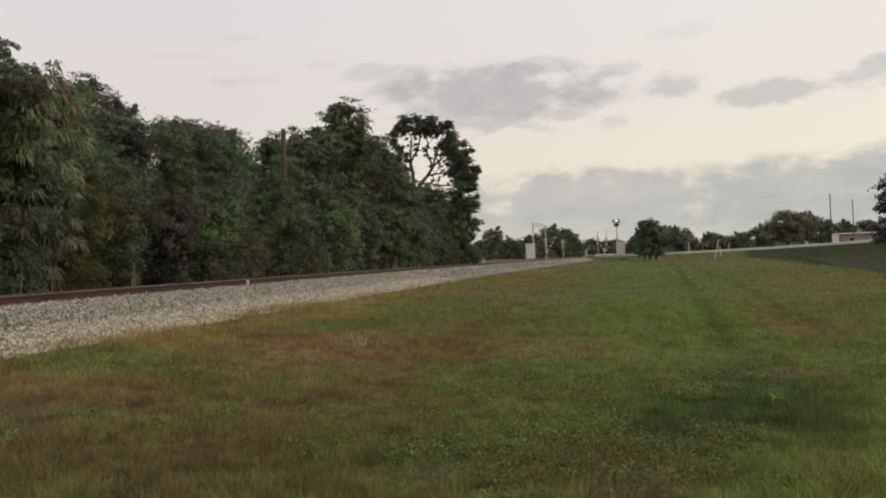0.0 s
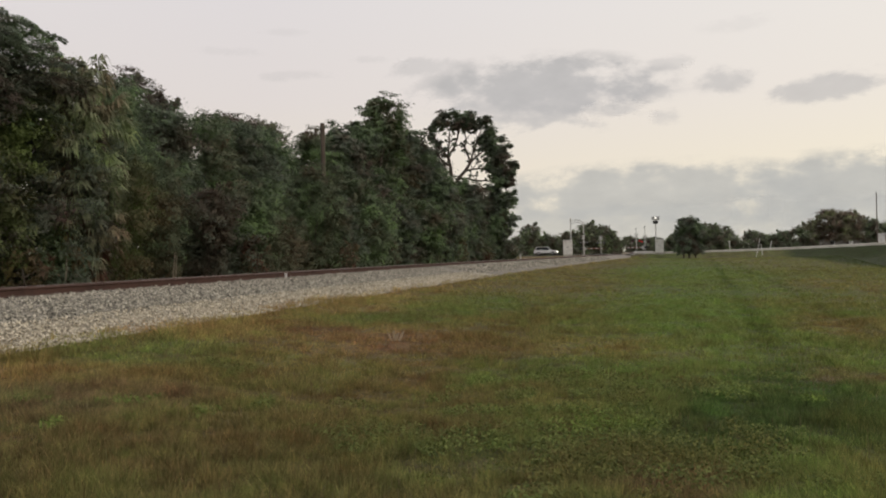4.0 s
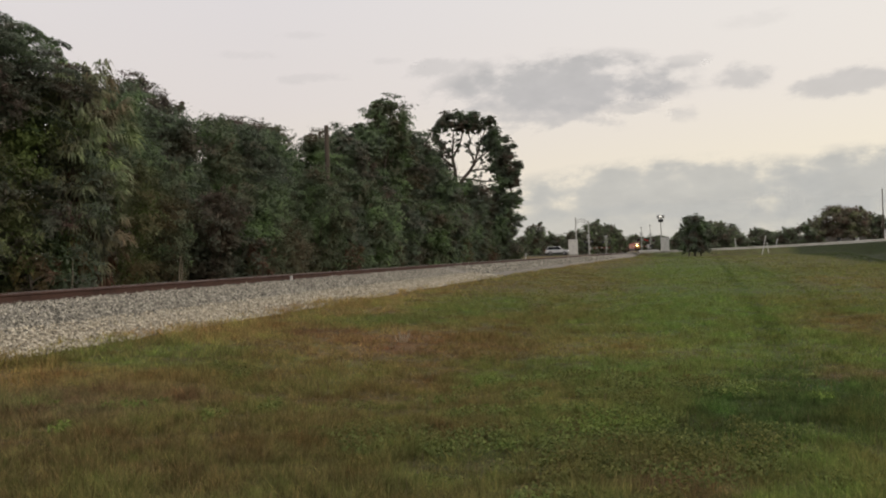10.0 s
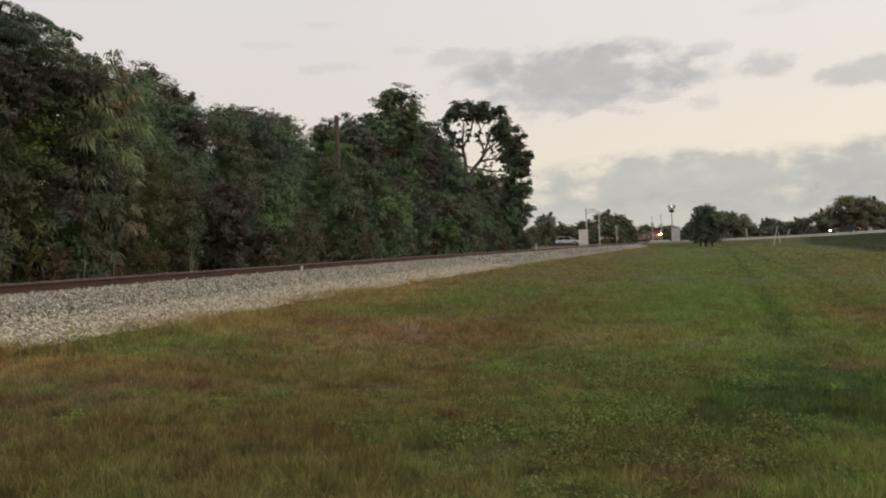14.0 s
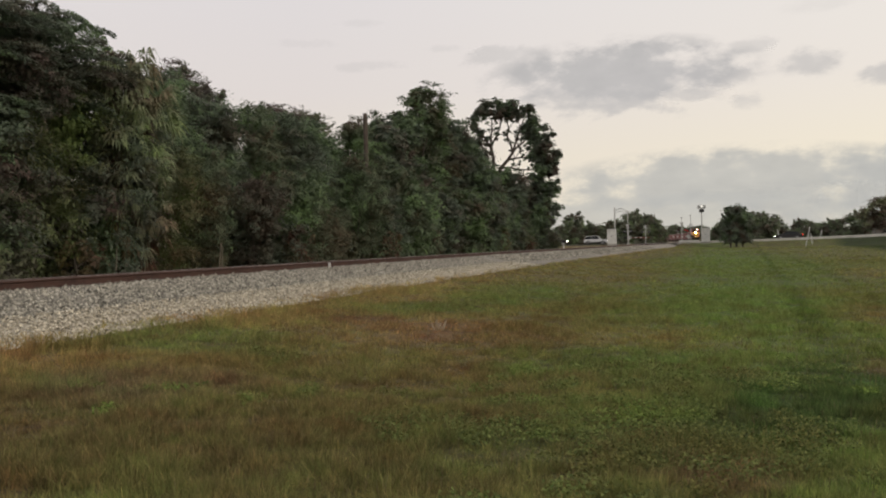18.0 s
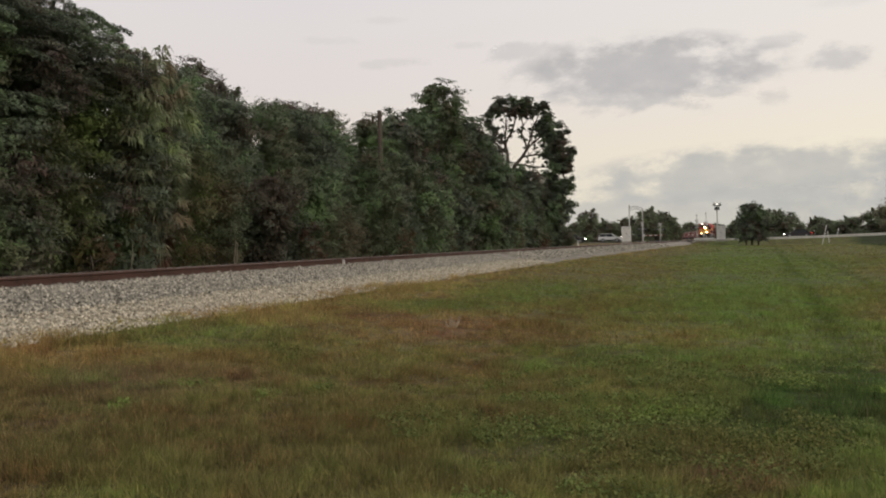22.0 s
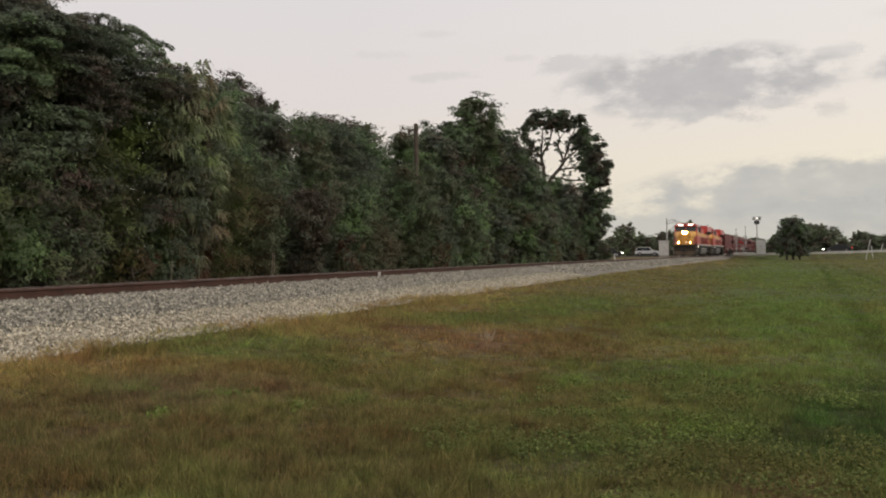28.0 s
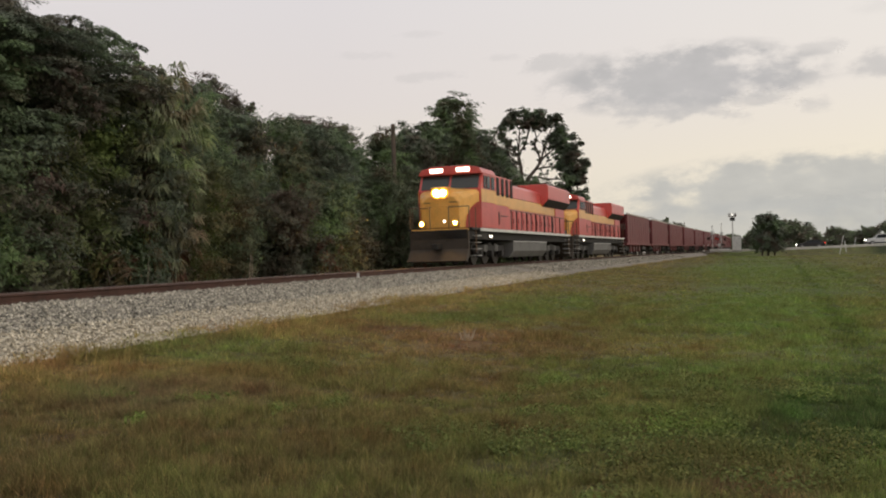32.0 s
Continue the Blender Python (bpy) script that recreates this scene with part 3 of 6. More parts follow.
def palm(name, x, y, z, h, seed, label, skirt=True, fronds=26, length=1.7, leaf=None):
    """A cabbage palm: ringed trunk, fans of stiff leaflets, dead fronds hanging below."""
    rng = np.random.default_rng(seed)
    t = empty(name, pose(x, y, z))
    tagged(t, label, "palm tree")
    bm = bmesh.new()
    limb_mesh(bm, rng, (0, 0, -0.1), (0.15, 0.1, h - length * 0.5), 0.17, 0.14, 5, 0.02)
    part("trunk", bm, BARK, t)
    for dead in ((False, True) if skirt else (False,)):
        vs, fs = [], []
        count = fronds if not dead else fronds // 2
        for i in range(count):
            a = rng.uniform(0, 6.283)
            down = rng.uniform(0, 1) ** 1.5
            pitch = rng.uniform(-0.6, 0.75) - 1.1 * down if not dead else rng.uniform(-1.5, -1.1)
            base = np.array([0.15, 0.1, h - length * 0.55 - (rng.uniform(1.0, 3.4) if dead else 2.2 * down)])
            d = np.array([math.cos(a) * math.cos(pitch), math.sin(a) * math.cos(pitch), math.sin(pitch)])
            stem = length * rng.uniform(0.45, 0.65)
            hub = base + d * stem
            hub[2] -= 0.12 * stem * (0 if dead else 1)
            side = np.cross(d, [0, 0, 1.0])
            side /= np.linalg.norm(side) + 1e-9
            up_ = np.cross(side, d)
            k0 = len(vs)
            vs += [base - side * 0.02, base + side * 0.02, hub + side * 0.015, hub - side * 0.015]
            fs.append((k0, k0 + 1, k0 + 2, k0 + 3))
            roll = rng.normal(0, 0.7)
            side = side * math.cos(roll) + up_ * math.sin(roll)
            up_ = np.cross(side, d)
            sag = rng.uniform(0.35, 1.25)
            for j in range(15):
                g = (j - 7) / 7 * (1.6 if not dead else 0.7) + rng.normal(0, 0.07)
                e = d * math.cos(g) + side * math.sin(g) + up_ * rng.normal(0, 0.14)
                ln = length * 0.56 * rng.uniform(0.6, 1.15) * (1 - 0.18 * abs(g))
                mid = hub + e * ln * 0.5
                fall = sag * rng.uniform(0.6, 1.4)
                end = e * 0.5 + np.array([0, 0, -fall])
                tip = mid + end / np.linalg.norm(end) * ln * 0.55
                wv = np.cross(e, up_) * 0.034
                k0 = len(vs)
                vs += [hub, mid + wv, tip, mid - wv]
                fs.append((k0, k0 + 1, k0 + 2, k0 + 3))
        grid_mesh("dead_fronds" if dead else "fronds", np.array(vs), np.array(fs), LEAF_DRY if dead else (leaf or LEAF_OLIVE), t, False)
    return t


def tiered_tree(x, y, z, h, reach, seed):
    """A tree with long arching boughs in tiers, each a spray of drooping leaflets."""
    rng = np.random.default_rng(seed)
    t = empty("arching_tree", pose(x, y, z))
    tagged(t, "dark tree with long arching boughs in drooping tiers", "tree", "trees of the belt beside the track")
    bm = bmesh.new()
    limb_mesh(bm, rng, (0, 0, -0.1), (0.1, 0, h * 0.8), 0.2, 0.09, 5, 0.04)
    cs, ns, sizes = [], [], []
    for i in range(84):
        k = 0.46 + 0.54 * (i + rng.random()) / 84
        a = i * 2.39996 + rng.uniform(-0.4, 0.4)
        z0 = h * (0.18 + 0.68 * k)
        ln = reach * (0.62 + 0.38 * min(1.0, (k - 0.46) / 0.26) if k < 0.74 else 1.0 - 0.75 * ((k - 0.74) / 0.26) ** 2) * rng.uniform(0.72, 1.05)
        lift = h * 0.14 * rng.uniform(0.5, 1.2) * (0.55 + 0.45 * k)
        out = np.array([math.cos(a), math.sin(a), 0])
        root = np.array([0.05, 0, z0])

        def bough(u):
            return root + out * ln * u + np.array([0, 0, 1.0]) * (lift * (1.9 * u - 1.75 * u * u) + 0.2 * k)
        if i % 3 == 0:
            pts = [Vector(bough(u)) for u in (0, 0.35, 0.7)]
            for p0, p1, r0, r1 in ((pts[0], pts[1], 0.05, 0.035), (pts[1], pts[2], 0.035, 0.015)):
                rod(bm, p0, p1, r0, r1, 6)
        n = int(260 + 230 * ln)
        u = rng.uniform(0.18, 1.02, n)
        side = np.cross(out, [0, 0, 1.0])
        wide = 0.42 * np.sin(np.clip(u, 0, 1) * math.pi * 0.86 + 0.3) + 0.06
        off_ = rng.uniform(-1, 1, n) * wide
        p = np.stack([bough(q) for q in u]) + side * off_[:, None]
        p[:, 2] -= 0.55 * off_ * off_ + rng.uniform(0, 0.16, n)
        cs.append(p)
        ns.append(np.tile(np.array([0, 0, 0.9]) + out * 0.35, (n, 1)))
        sizes.append(np.full(n, 0.064))
    part("trunk", bm, BARK, t)
    core = []
    for i in range(46):
        q, a = rng.uniform(0.04, 0.74), rng.uniform(0, 6.283)
        rr = reach * 0.62 * math.sqrt(rng.random())
        core.append((rr * math.cos(a), rr * math.sin(a), h * q, rng.uniform(0.5, 0.95), rng.uniform(0.75, 1.2)))
    v, f = leaf_quads(rng, np.concatenate(cs), np.concatenate(ns), np.concatenate(sizes), 0.9, 0.36)
    v2, f2 = blob_leaves(rng, core, 90, 0.064, 0.9, 0.5, 0.42)
    grid_mesh("crown", v, f, LEAF_DARK, t, False)
    grid_mesh("inner_crown", v2, f2, LEAF_WINE, t, False)["label"] = "dull russet inner foliage"
    return t


def tree_belt():
    """The dense belt of trees, palms and vines beyond the track."""
    rng = np.random.default_rng(7)
    dark = "dense dark green broadleaf tree in the belt beside the track"
    # bearing, offset to the left of the axis, height, width
    rows = ((-41, 20.0, 9.6, 7.0), (-36, 18.5, 9.2, 5.4), (-31.0, 19.5, 7.2, 4.6), (-23.5, 19.5, 8.7, 4.0), (-21, 20.0, 8.4, 4.2), (-18.6, 20.0, 8.4, 4.4), (-16.2, 20.0, 8.6, 4.6),
            (-14.2, 20.0, 9.0, 3.8), (-11.2, 20.0, 9.1, 3.8), (-9.6, 20.0, 10.0, 4.2), (-8.0, 20.0, 11.2, 3.6), (-6.4, 20.0, 13.9, 5.4), (-4.6, 20.0, 12.2, 5.0), (-3.2, 18.5, 9.5, 5.0),
            (-12.6, 21.5, 7.2, 4.0), (-5.4, 25.0, 12.6, 6.0), (-3.6, 24.0, 13.6, 6.4), (-8.8, 25.0, 10.6, 6.0), (-7.0, 22.0, 12.2, 5.0), (-5.6, 21.0, 11.5, 4.6), (-1.9, 19.5, 8.6, 5.0), (-15.0, 24.0, 8.8, 5.0), (-0.9, 18.0, 9.0, 5.4), (0.6, 17.5, 8.0, 5.0))
    for i, (az, l, h, w) in enumerate(rows):
        d = l / math.sin(AXIS - radians(az))
        x, y = at(az, d)
        far = d > 55
        tree("broadleaf_tree", x, y, 0.45, h * (0.975 if i < 8 else 1.04) - 0.45, w, 100 + i, (LEAF_DARK, LEAF_DARK, LEAF_MID)[i % 3], dark, 0.3, 100 if d < 36 else 66 if not far else 40,
             0.062 if d < 36 else 0.08 if not far else 0.14, 44, "trees of the belt beside the track", 0.16, 1.0, 0.9, False, (0.75, 1.2), 0.42, 4 if far else 8)
    # russet crowns that rise behind the green ones
    for i, (az, l, h, w) in enumerate(((-22.9, 21.5, 9.75, 3.4), (-21.2, 22.0, 9.4, 3.2), (-17.3, 23.0, 9.7, 3.8), (-15.7, 23.5, 10.3, 4.2), (-14.3, 23.5, 10.5, 3.6), (-11.4, 23.0, 10.3, 2.6))):
        d = l / math.sin(AXIS - radians(az))
        x, y = at(az, d)
        tree("broadleaf_tree", x, y, 0.45, h - 0.45, w, 160 + i, LEAF_WINE, "tree with a dull russet crown behind the green belt", 3.0, 60, 0.08, 34, "trees of the belt beside the track", 0.14, 1.0, 0.6, False, (0.8, 1.2), 0.42, 16)
    # the near tree, its long boughs hanging in tiers
    for az, l, h, reach, sd in ((-31.5, 18.3, 9.5, 3.5, 5), (-35.5, 17.8, 8.9, 3.3, 6)):
        d = l / math.sin(AXIS - radians(az))
        tiered_tree(*at(az, d), 0.45, h - 0.45, reach, sd)
    # the thicket and hanging vines at the foot of the trees
    s = 5.0
    i = 0
    while s < 98:
        h = rng.uniform(2.6, 6.6)
        l = 17.3 + rng.uniform(-0.6, 1.6)
        x, y = plan(s, l)
        w = rng.uniform(3.0, 5.0)
        far = s > 48
        leaf = LEAF_OLIVE if 5 < s < 30 and i % 2 else LEAF_MID if i % 3 else LEAF_DARK
        tree("thicket_shrub", x, y, 0.5, h, w, 300 + i, leaf, "vine-covered olive green shrub at the foot of the tree belt" if leaf is LEAF_OLIVE else "bushy dark green shrub at the foot of the tree belt",
             0.0, 100 if s < 30 else 70 if not far else 30, 0.060 if s < 30 else 0.076 if not far else 0.13, 34, "shrubs along the track", 0.06, 1.0, 1.4, False, (0.8, 1.5), 0.38, 8)
        if i % 4 == 1:
            x, y = plan(s + 0.8, l - 1.5)
            tree("dry_bush", x, y, 0.45, rng.uniform(1.2, 2.4), rng.uniform(1.2, 2.0), 700 + i, LEAF_DRY, "withered brown bush in front of the thicket", 0.0, 40, 0.085, 12, "dry bushes", 0.04, 1.0, 1.2, False, (1.0, 1.8), 0.3, 4)
        s += 2.8 if s < 48 else 4.0
        i += 1
    for az, l, h, sd in ((-26.0, 17.0, 8.25, 1), (-27.2, 17.2, 7.7, 2), (-25.1, 16.9, 7.1, 3), (-26.8, 16.8, 6.3, 4), (-25.7, 16.7, 5.3, 5)):
        x, y = at(az, l / math.sin(AXIS - radians(az)))
        palm("cabbage_palm", x, y, 0.45, h - 0.45, sd, "cabbage palm with long hanging fronds among the trees", True, 66, 1.3, LEAF_PALM)
    # bare pale stems in the thicket
    for k in range(6):
        x, y = plan(rng.uniform(12, 34), 16.2 + rng.uniform(-0.3, 0.4))
        st = tagged(empty("bare_stem", pose(x, y, 0.45, rng.uniform(-6, 6), rng.uniform(-6, 6), 0)), "bare pale dead stem standing before the thicket", "dead stem", "dead stems")
        bm = bmesh.new()
        top = limb_mesh(bm, rng, (0, 0, -0.1), (0, 0, rng.uniform(1.0, 1.9)), 0.03, 0.012, 4, 0.06)
        part("stem", bm, STEM, st)
        bm = bmesh.new()
        limb_mesh(bm, rng, top[3], top[3] + Vector((0.06, 0, 0.4)), 0.012, 0.005, 2, 0.1)
        part("twig", bm, STEM, st)


tree_belt()


def forked_tree():
    """The tall open-crowned tree at the end of the belt, with forking limbs against the sky."""
    az, d, h = -0.7, 96.0, 17.2
    x, y = at(az, d)
    rng = np.random.default_rng(21)
    t = empty("forked_tree", pose(x, y, 0.45, 0, 0, 0))
    tagged(t, "tall forked tree with an open leafy crown", "tree")
    bm = bmesh.new()
    limb_mesh(bm, rng, (-1.2, 0, -0.1), (-1.7, 0, 8.9), 0.42, 0.32, 3, 0.02)
    fork = (-1.7, 0, 8.7)
    tips = []
    # the two main limbs, and the boughs that leave them
    left = limb_mesh(bm, rng, fork, (-2.2, 0.2, 12.2), 0.22, 0.16, 3, 0.05)
    right = limb_mesh(bm, rng, fork, (0.3, 0.1, 11.6), 0.24, 0.16, 3, 0.05)
    boughs = ((left[3], (-3.9, 0.3, 14.8)), (left[3], (-2.0, 0.4, 15.6)), (left[2], (-3.6, -0.4, 12.6)), (left[3], (-0.9, -0.6, 15.2)),
              (right[3], (-0.4, 0.4, 15.4)), (right[3], (1.6, -0.3, 15.2)), (right[3], (2.4, 0.4, 13.4)), (right[2], (2.6, 0.2, 11.0)), (right[1], (2.6, -0.2, 9.4)))
    for a, e in boughs:
        pts = limb_mesh(bm, rng, a, e, 0.13, 0.055, 4, 0.09)
        for j in range(6):
            q = pts[1 + j % 4]
            tip = q + Vector((rng.uniform(-1.2, 1.2), rng.uniform(-1.0, 1.0), rng.uniform(0.2, 1.3)))
            limb_mesh(bm, rng, q, tip, 0.05, 0.02, 2, 0.12)
            tips.append(tuple(tip))
    limb_mesh(bm, rng, (-1.5, 0, 6.0), (3.2, 0.2, 7.6), 0.17, 0.07, 4, 0.06)
    part("trunk", bm, BARK, t)
    # crown: a dome over the fork, a mass down its open side, and gaps of sky between
    masses = ((-0.75, 16.4, 3.2, 1.05, 50), (-3.6, 14.8, 0.7, 1.3, 8), (2.2, 15.2, 1.2, 1.5, 15), (3.4, 13.2, 1.5, 1.3, 22), (4.1, 11.0, 1.5, 1.7, 30), (2.9, 11.6, 1.1, 1.3, 16),
              (4.2, 8.6, 1.2, 2.0, 26), (3.0, 8.4, 1.0, 1.0, 10), (3.9, 5.4, 1.2, 2.2, 16), (1.4, 5.4, 2.4, 1.7, 22), (-2.0, 4.6, 2.4, 2.4, 20), (-5.0, 10.6, 1.3, 2.4, 14), (2.0, 2.2, 3.0, 1.6, 18))
    blobs = []
    for cx, cz, rx, rz, count in masses:
        for k in range(count):
            a, q = rng.uniform(0, 6.283), math.sqrt(rng.random())
            blobs.append((cx + rx * q * math.cos(a), rng.uniform(-1.5, 1.5), cz + rz * q * math.sin(a), rng.uniform(0.45, 0.82), 0.8))
    for tx, ty, tz in tips:
        blobs.append((tx, ty, tz, rng.uniform(0.20, 0.36), 0.7))
    v, f = blob_leaves(rng, blobs, 40, 0.125, 0.3, 0.5)
    grid_mesh("crown", v, f, LEAF_DARK, t, False)


forked_tree()


def far_trees():
    """Trees beyond the road and at the horizon."""
    named = "distant dark green tree beyond the road"
    # bearing, distance, height above the eye's level in degrees, width in degrees
    rows = ((3.4, 215, 2.0, 1.4), (4.6, 240, 1.3, 1.6), (6.2, 235, 1.5, 1.6), (7.4, 225, 2.0, 2.0), (8.4, 230, 1.75, 1.8), (8.6, 300, 1.35, 1.3), (9.1, 620, 0.75, 1.0), (5.4, 260, 1.2, 1.6),
            (12.9, 200, 1.1, 1.2), (15.3, 190, 1.6, 2.4), (14.8, 195, 1.5, 1.8), (17.7, 330, 1.15, 1.2), (18.6, 320, 0.9, 1.4), (19.6, 310, 1.05, 1.6), (20.9, 260, 1.45, 1.9),
            (22.3, 215, 2.35, 2.2), (23.3, 220, 2.2, 1.9), (24.6, 225, 1.7, 1.5), (25.6, 235, 1.5, 1.6), (26.8, 240, 1.5, 1.8), (28.5, 235, 1.7, 2.0), (21.6, 290, 1.0, 1.6), (16.7, 300, 0.8, 1.2), (30.5, 230, 2.0, 2.2), (32.5, 230, 1.8, 2.4),
            (8.8, 430, 1.2, 1.1), (9.15, 400, 0.95, 0.75), (8.3, 410, 1.0, 0.9), (10.1, 700, 1.05, 1.2), (10.8, 720, 0.9, 1.2), (11.5, 700, 0.95, 1.2), (12.0, 430, 0.85, 1.0), (12.8, 420, 0.9, 1.0), (4.0, 300, 1.1, 1.5), (2.6, 260, 1.2, 1.5), (7.9, 280, 1.3, 1.4),
            (9.25, 345, 0.8, 0.7), (8.7, 340, 0.9, 0.9), (16.2, 330, 0.85, 1.2), (19.1, 340, 0.8, 1.4), (14.0, 330, 0.9, 1.4))
    for i, (az, d, el, wd) in enumerate(rows):
        x, y = at(az, d)
        h = 1.45 + d * math.tan(radians(el)) - 0.45
        tree("distant_tree", x, y, 0.4, h, d * radians(wd) * 1.15, 500 + i, LEAF_FAR_HAZY_BROWN if i in (15, 16) else LEAF_FAR_HAZY, named if i not in (15, 16) else "distant tree with a thin brownish crown", 2.4 if i in (15, 16) else 0.0, 11.0, 0.25, 26, "trees beyond the road", 0.2)
    # the round tree that stands before the road, its two stems bare below
    x, y = at(13.85, 152)
    t = tree("lone_tree", x, y, 0.2, 7.0, 6.0, 71, LEAF_DARK, "lone dark bushy tree on two stems before the road", 0.5, 36, 0.15, 40, "", 0.2)
    for k in (-1.0, 1.1):
        bm = bmesh.new()
        limb_mesh(bm, np.random.default_rng(4), (k, 0, -0.1), (k * 0.6, 0.1, 2.4), 0.16, 0.11, 3, 0.05)
        part("stem", bm, BARK, t)
    x, y = at(29.3, 60)
    tree("field_tree", x, y, 0.0, 6.4, 4.6, 72, LEAF_DARK, "dark leafy tree at the far side of the field", 0.6, 18, 0.18, 26, "", 0.14)


far_trees()

# ---- road and crossing ----
def road():
    ls = np.arange(-420, 261, 4.0)
    prof = ((-5.4, 0.93), (-5.4, 1.0), (-3.6, 1.02), (0, 1.06), (3.6, 1.02), (5.4, 1.0), (5.4, 0.93))
    rows = []
    for a, z in prof:
        x, y = plan(ROAD_S + a, ls)
        rows.append(np.stack([x, y, z + road_rise(ls)], -1))
    V = np.stack(rows, 1)
    n, k = V.shape[:2]
    i = np.arange(n * k).reshape(n, k)
    f = np.stack([i[:-1, :-1], i[:-1, 1:], i[1:, 1:], i[1:, :-1]], -1).reshape(-1, 4)
    tagged(grid_mesh("road", V.reshape(-1, 3), f, ASPHALT, None, False), "grey asphalt road across the railway", "road", kind="structure")
    for a in (-5.7, 5.7):
        lk = np.linspace(-420, off(ROAD_S) - 3.2, 90)
        rows = []
        for da, z in ((-0.3, 0.85), (-0.3, 1.22), (-0.26, 1.26), (0.26, 1.26), (0.3, 1.22), (0.3, 0.85)):
            x, y = plan(ROAD_S + a + da, lk)
            rows.append(np.stack([x, y, z + road_rise(lk)], -1))
        V = np.stack(rows, 1)
        n, k = V.shape[:2]
        i = np.arange(n * k).reshape(n, k)
        f = np.stack([i[:-1, :-1], i[:-1, 1:], i[1:, 1:], i[1:, :-1]], -1).reshape(-1, 4)
        tagged(grid_mesh("kerb", V.reshape(-1, 3), f, KERB, None, False), "pale concrete kerb along the road", "kerb", kind="structure")


road()


def crossing_panels():
    """Concrete panels between and beside the rails where the road crosses."""
    for q in (-1.35, 0.0, 1.35):
        w = 1.30 if q == 0.0 else 0.95
        for k in range(5):
            s = ROAD_S - 4.4 + 2.2 * k
            x, y = plan(s, off(s) - q)
            p = part("crossing_panel", boxed(-w / 2, w / 2, -1.08, 1.08, -0.18, 0.0, 0.015), CONCRETE)
            p.matrix_basis = pose(x, y, RAIL_Z + 0.012, 0, 0, heading(s))
            tagged(p, "pale concrete panel of the level crossing", "crossing panel", "crossing panels", "structure")


crossing_panels()

GALV = painted("galvanised_steel", (0.55, 0.55, 0.54), 0.45, 0.5, 0.2, 2.0)
WHITE_PAINT = painted("white_paint", (0.74, 0.73, 0.70), 0.55, 0.0, 0.18, 1.5)
DARK_STEEL = painted("dark_steel", (0.05, 0.05, 0.05), 0.5, 0.4, 0.3, 2.0)
RED_PAINT = painted("red_paint", (0.30, 0.07, 0.06), 0.5, 0.0, 0.2, 2.0)
LAMP_RED = glowing("red_signal_glass", (1.0, 0.06, 0.03), 0.10)
LAMP_OFF = painted("dark_red_glass", (0.12, 0.02, 0.02), 0.2, 0.0, 0.1, 2.0)
TIMBER = painted("creosoted_pole", (0.11, 0.085, 0.065), 0.85, 0.0, 0.4, 2.0, 0.4)


def standing(name, az, d, z, turn, label, category, group=""):
    x, y = at(az, d)
    return tagged(empty(name, pose(x, y, z, 0, 0, turn)), label, category, group)


def signal_cabinet(az, d, w, h, label, mast_h=0.0):
    c = standing("signal_cabinet", az, d, 0.95, -az, label, "cabinet")
    part("plinth", boxed(-w / 2 - 0.1, w / 2 + 0.1, -0.7, 0.7, -0.15, 0.18), CONCRETE, c, "concrete plinth")
    part("body", boxed(-w / 2, w / 2, -0.6, 0.6, 0.18, h - 0.08, 0.03), WHITE_PAINT, c)
    part("roof", boxed(-w / 2 - 0.07, w / 2 + 0.07, -0.68, 0.68, h - 0.08, h, 0.02), GALV, c)
    for k in (-1, 1):
        dr = part("door", boxed(k * w / 4 - w / 4 + 0.06, k * w / 4 + w / 4 - 0.06, -0.63, -0.6, 0.3, h - 0.25, 0.008), WHITE_PAINT, c)
        part("handle", boxed(k * 0.08 - 0.02, k * 0.08 + 0.02, -0.68, -0.63, h * 0.5, h * 0.5 + 0.18), DARK_STEEL, dr)
        part("vent", boxed(k * w / 4 - 0.15, k * w / 4 + 0.15, -0.645, -0.63, h - 0.5, h - 0.36), GALV, dr)
    return c


def lamp_pair(parent, z, y, lit):
    """Two flashing lamps on a cross arm, with round backings and hoods."""
    part("cross_arm", rodded((-0.75, y, z), (0.75, y, z), 0.045), GALV, parent)
    for k, x in enumerate((-0.62, 0.62)):
        bm = rodded((x, y - 0.10, z), (x, y - 0.07, z), 0.30, None, 20)
        b = part("backing", bm, DARK_STEEL, parent, "round black lamp backing")
        part("lamp", rodded((x, y - 0.14, z), (x, y - 0.10, z), 0.15, None, 16), LAMP_RED if k == lit else LAMP_OFF, b, "red flashing lamp")
        hood = bmesh.new()
        for j in range(7):
            a0, a1 = math.pi * (j / 7), math.pi * ((j + 1) / 7)
            vs = [hood.verts.new((x + 0.17 * math.cos(a), yy, z + 0.17 * math.sin(a))) for a, yy in ((a0, y - 0.10), (a1, y - 0.10), (a1, y - 0.36), (a0, y - 0.36))]
            hood.faces.new(vs)
        bmesh.ops.solidify(hood, geom=hood.faces[:], thickness=0.01)
        part("hood", hood, DARK_STEEL, b)


def crossbuck(parent, z, y):
    for a in (45, -45):
        bm = boxed(-0.5, 0.5, y - 0.02 - (0.012 if a > 0 else 0), y - 0.008 - (0.012 if a > 0 else 0), -0.08, 0.08)
        ob = part("crossbuck_blade", bm, GALV, parent, "white crossbuck blade")
        ob.matrix_basis = pose(0, 0, z, 0, a, 0)


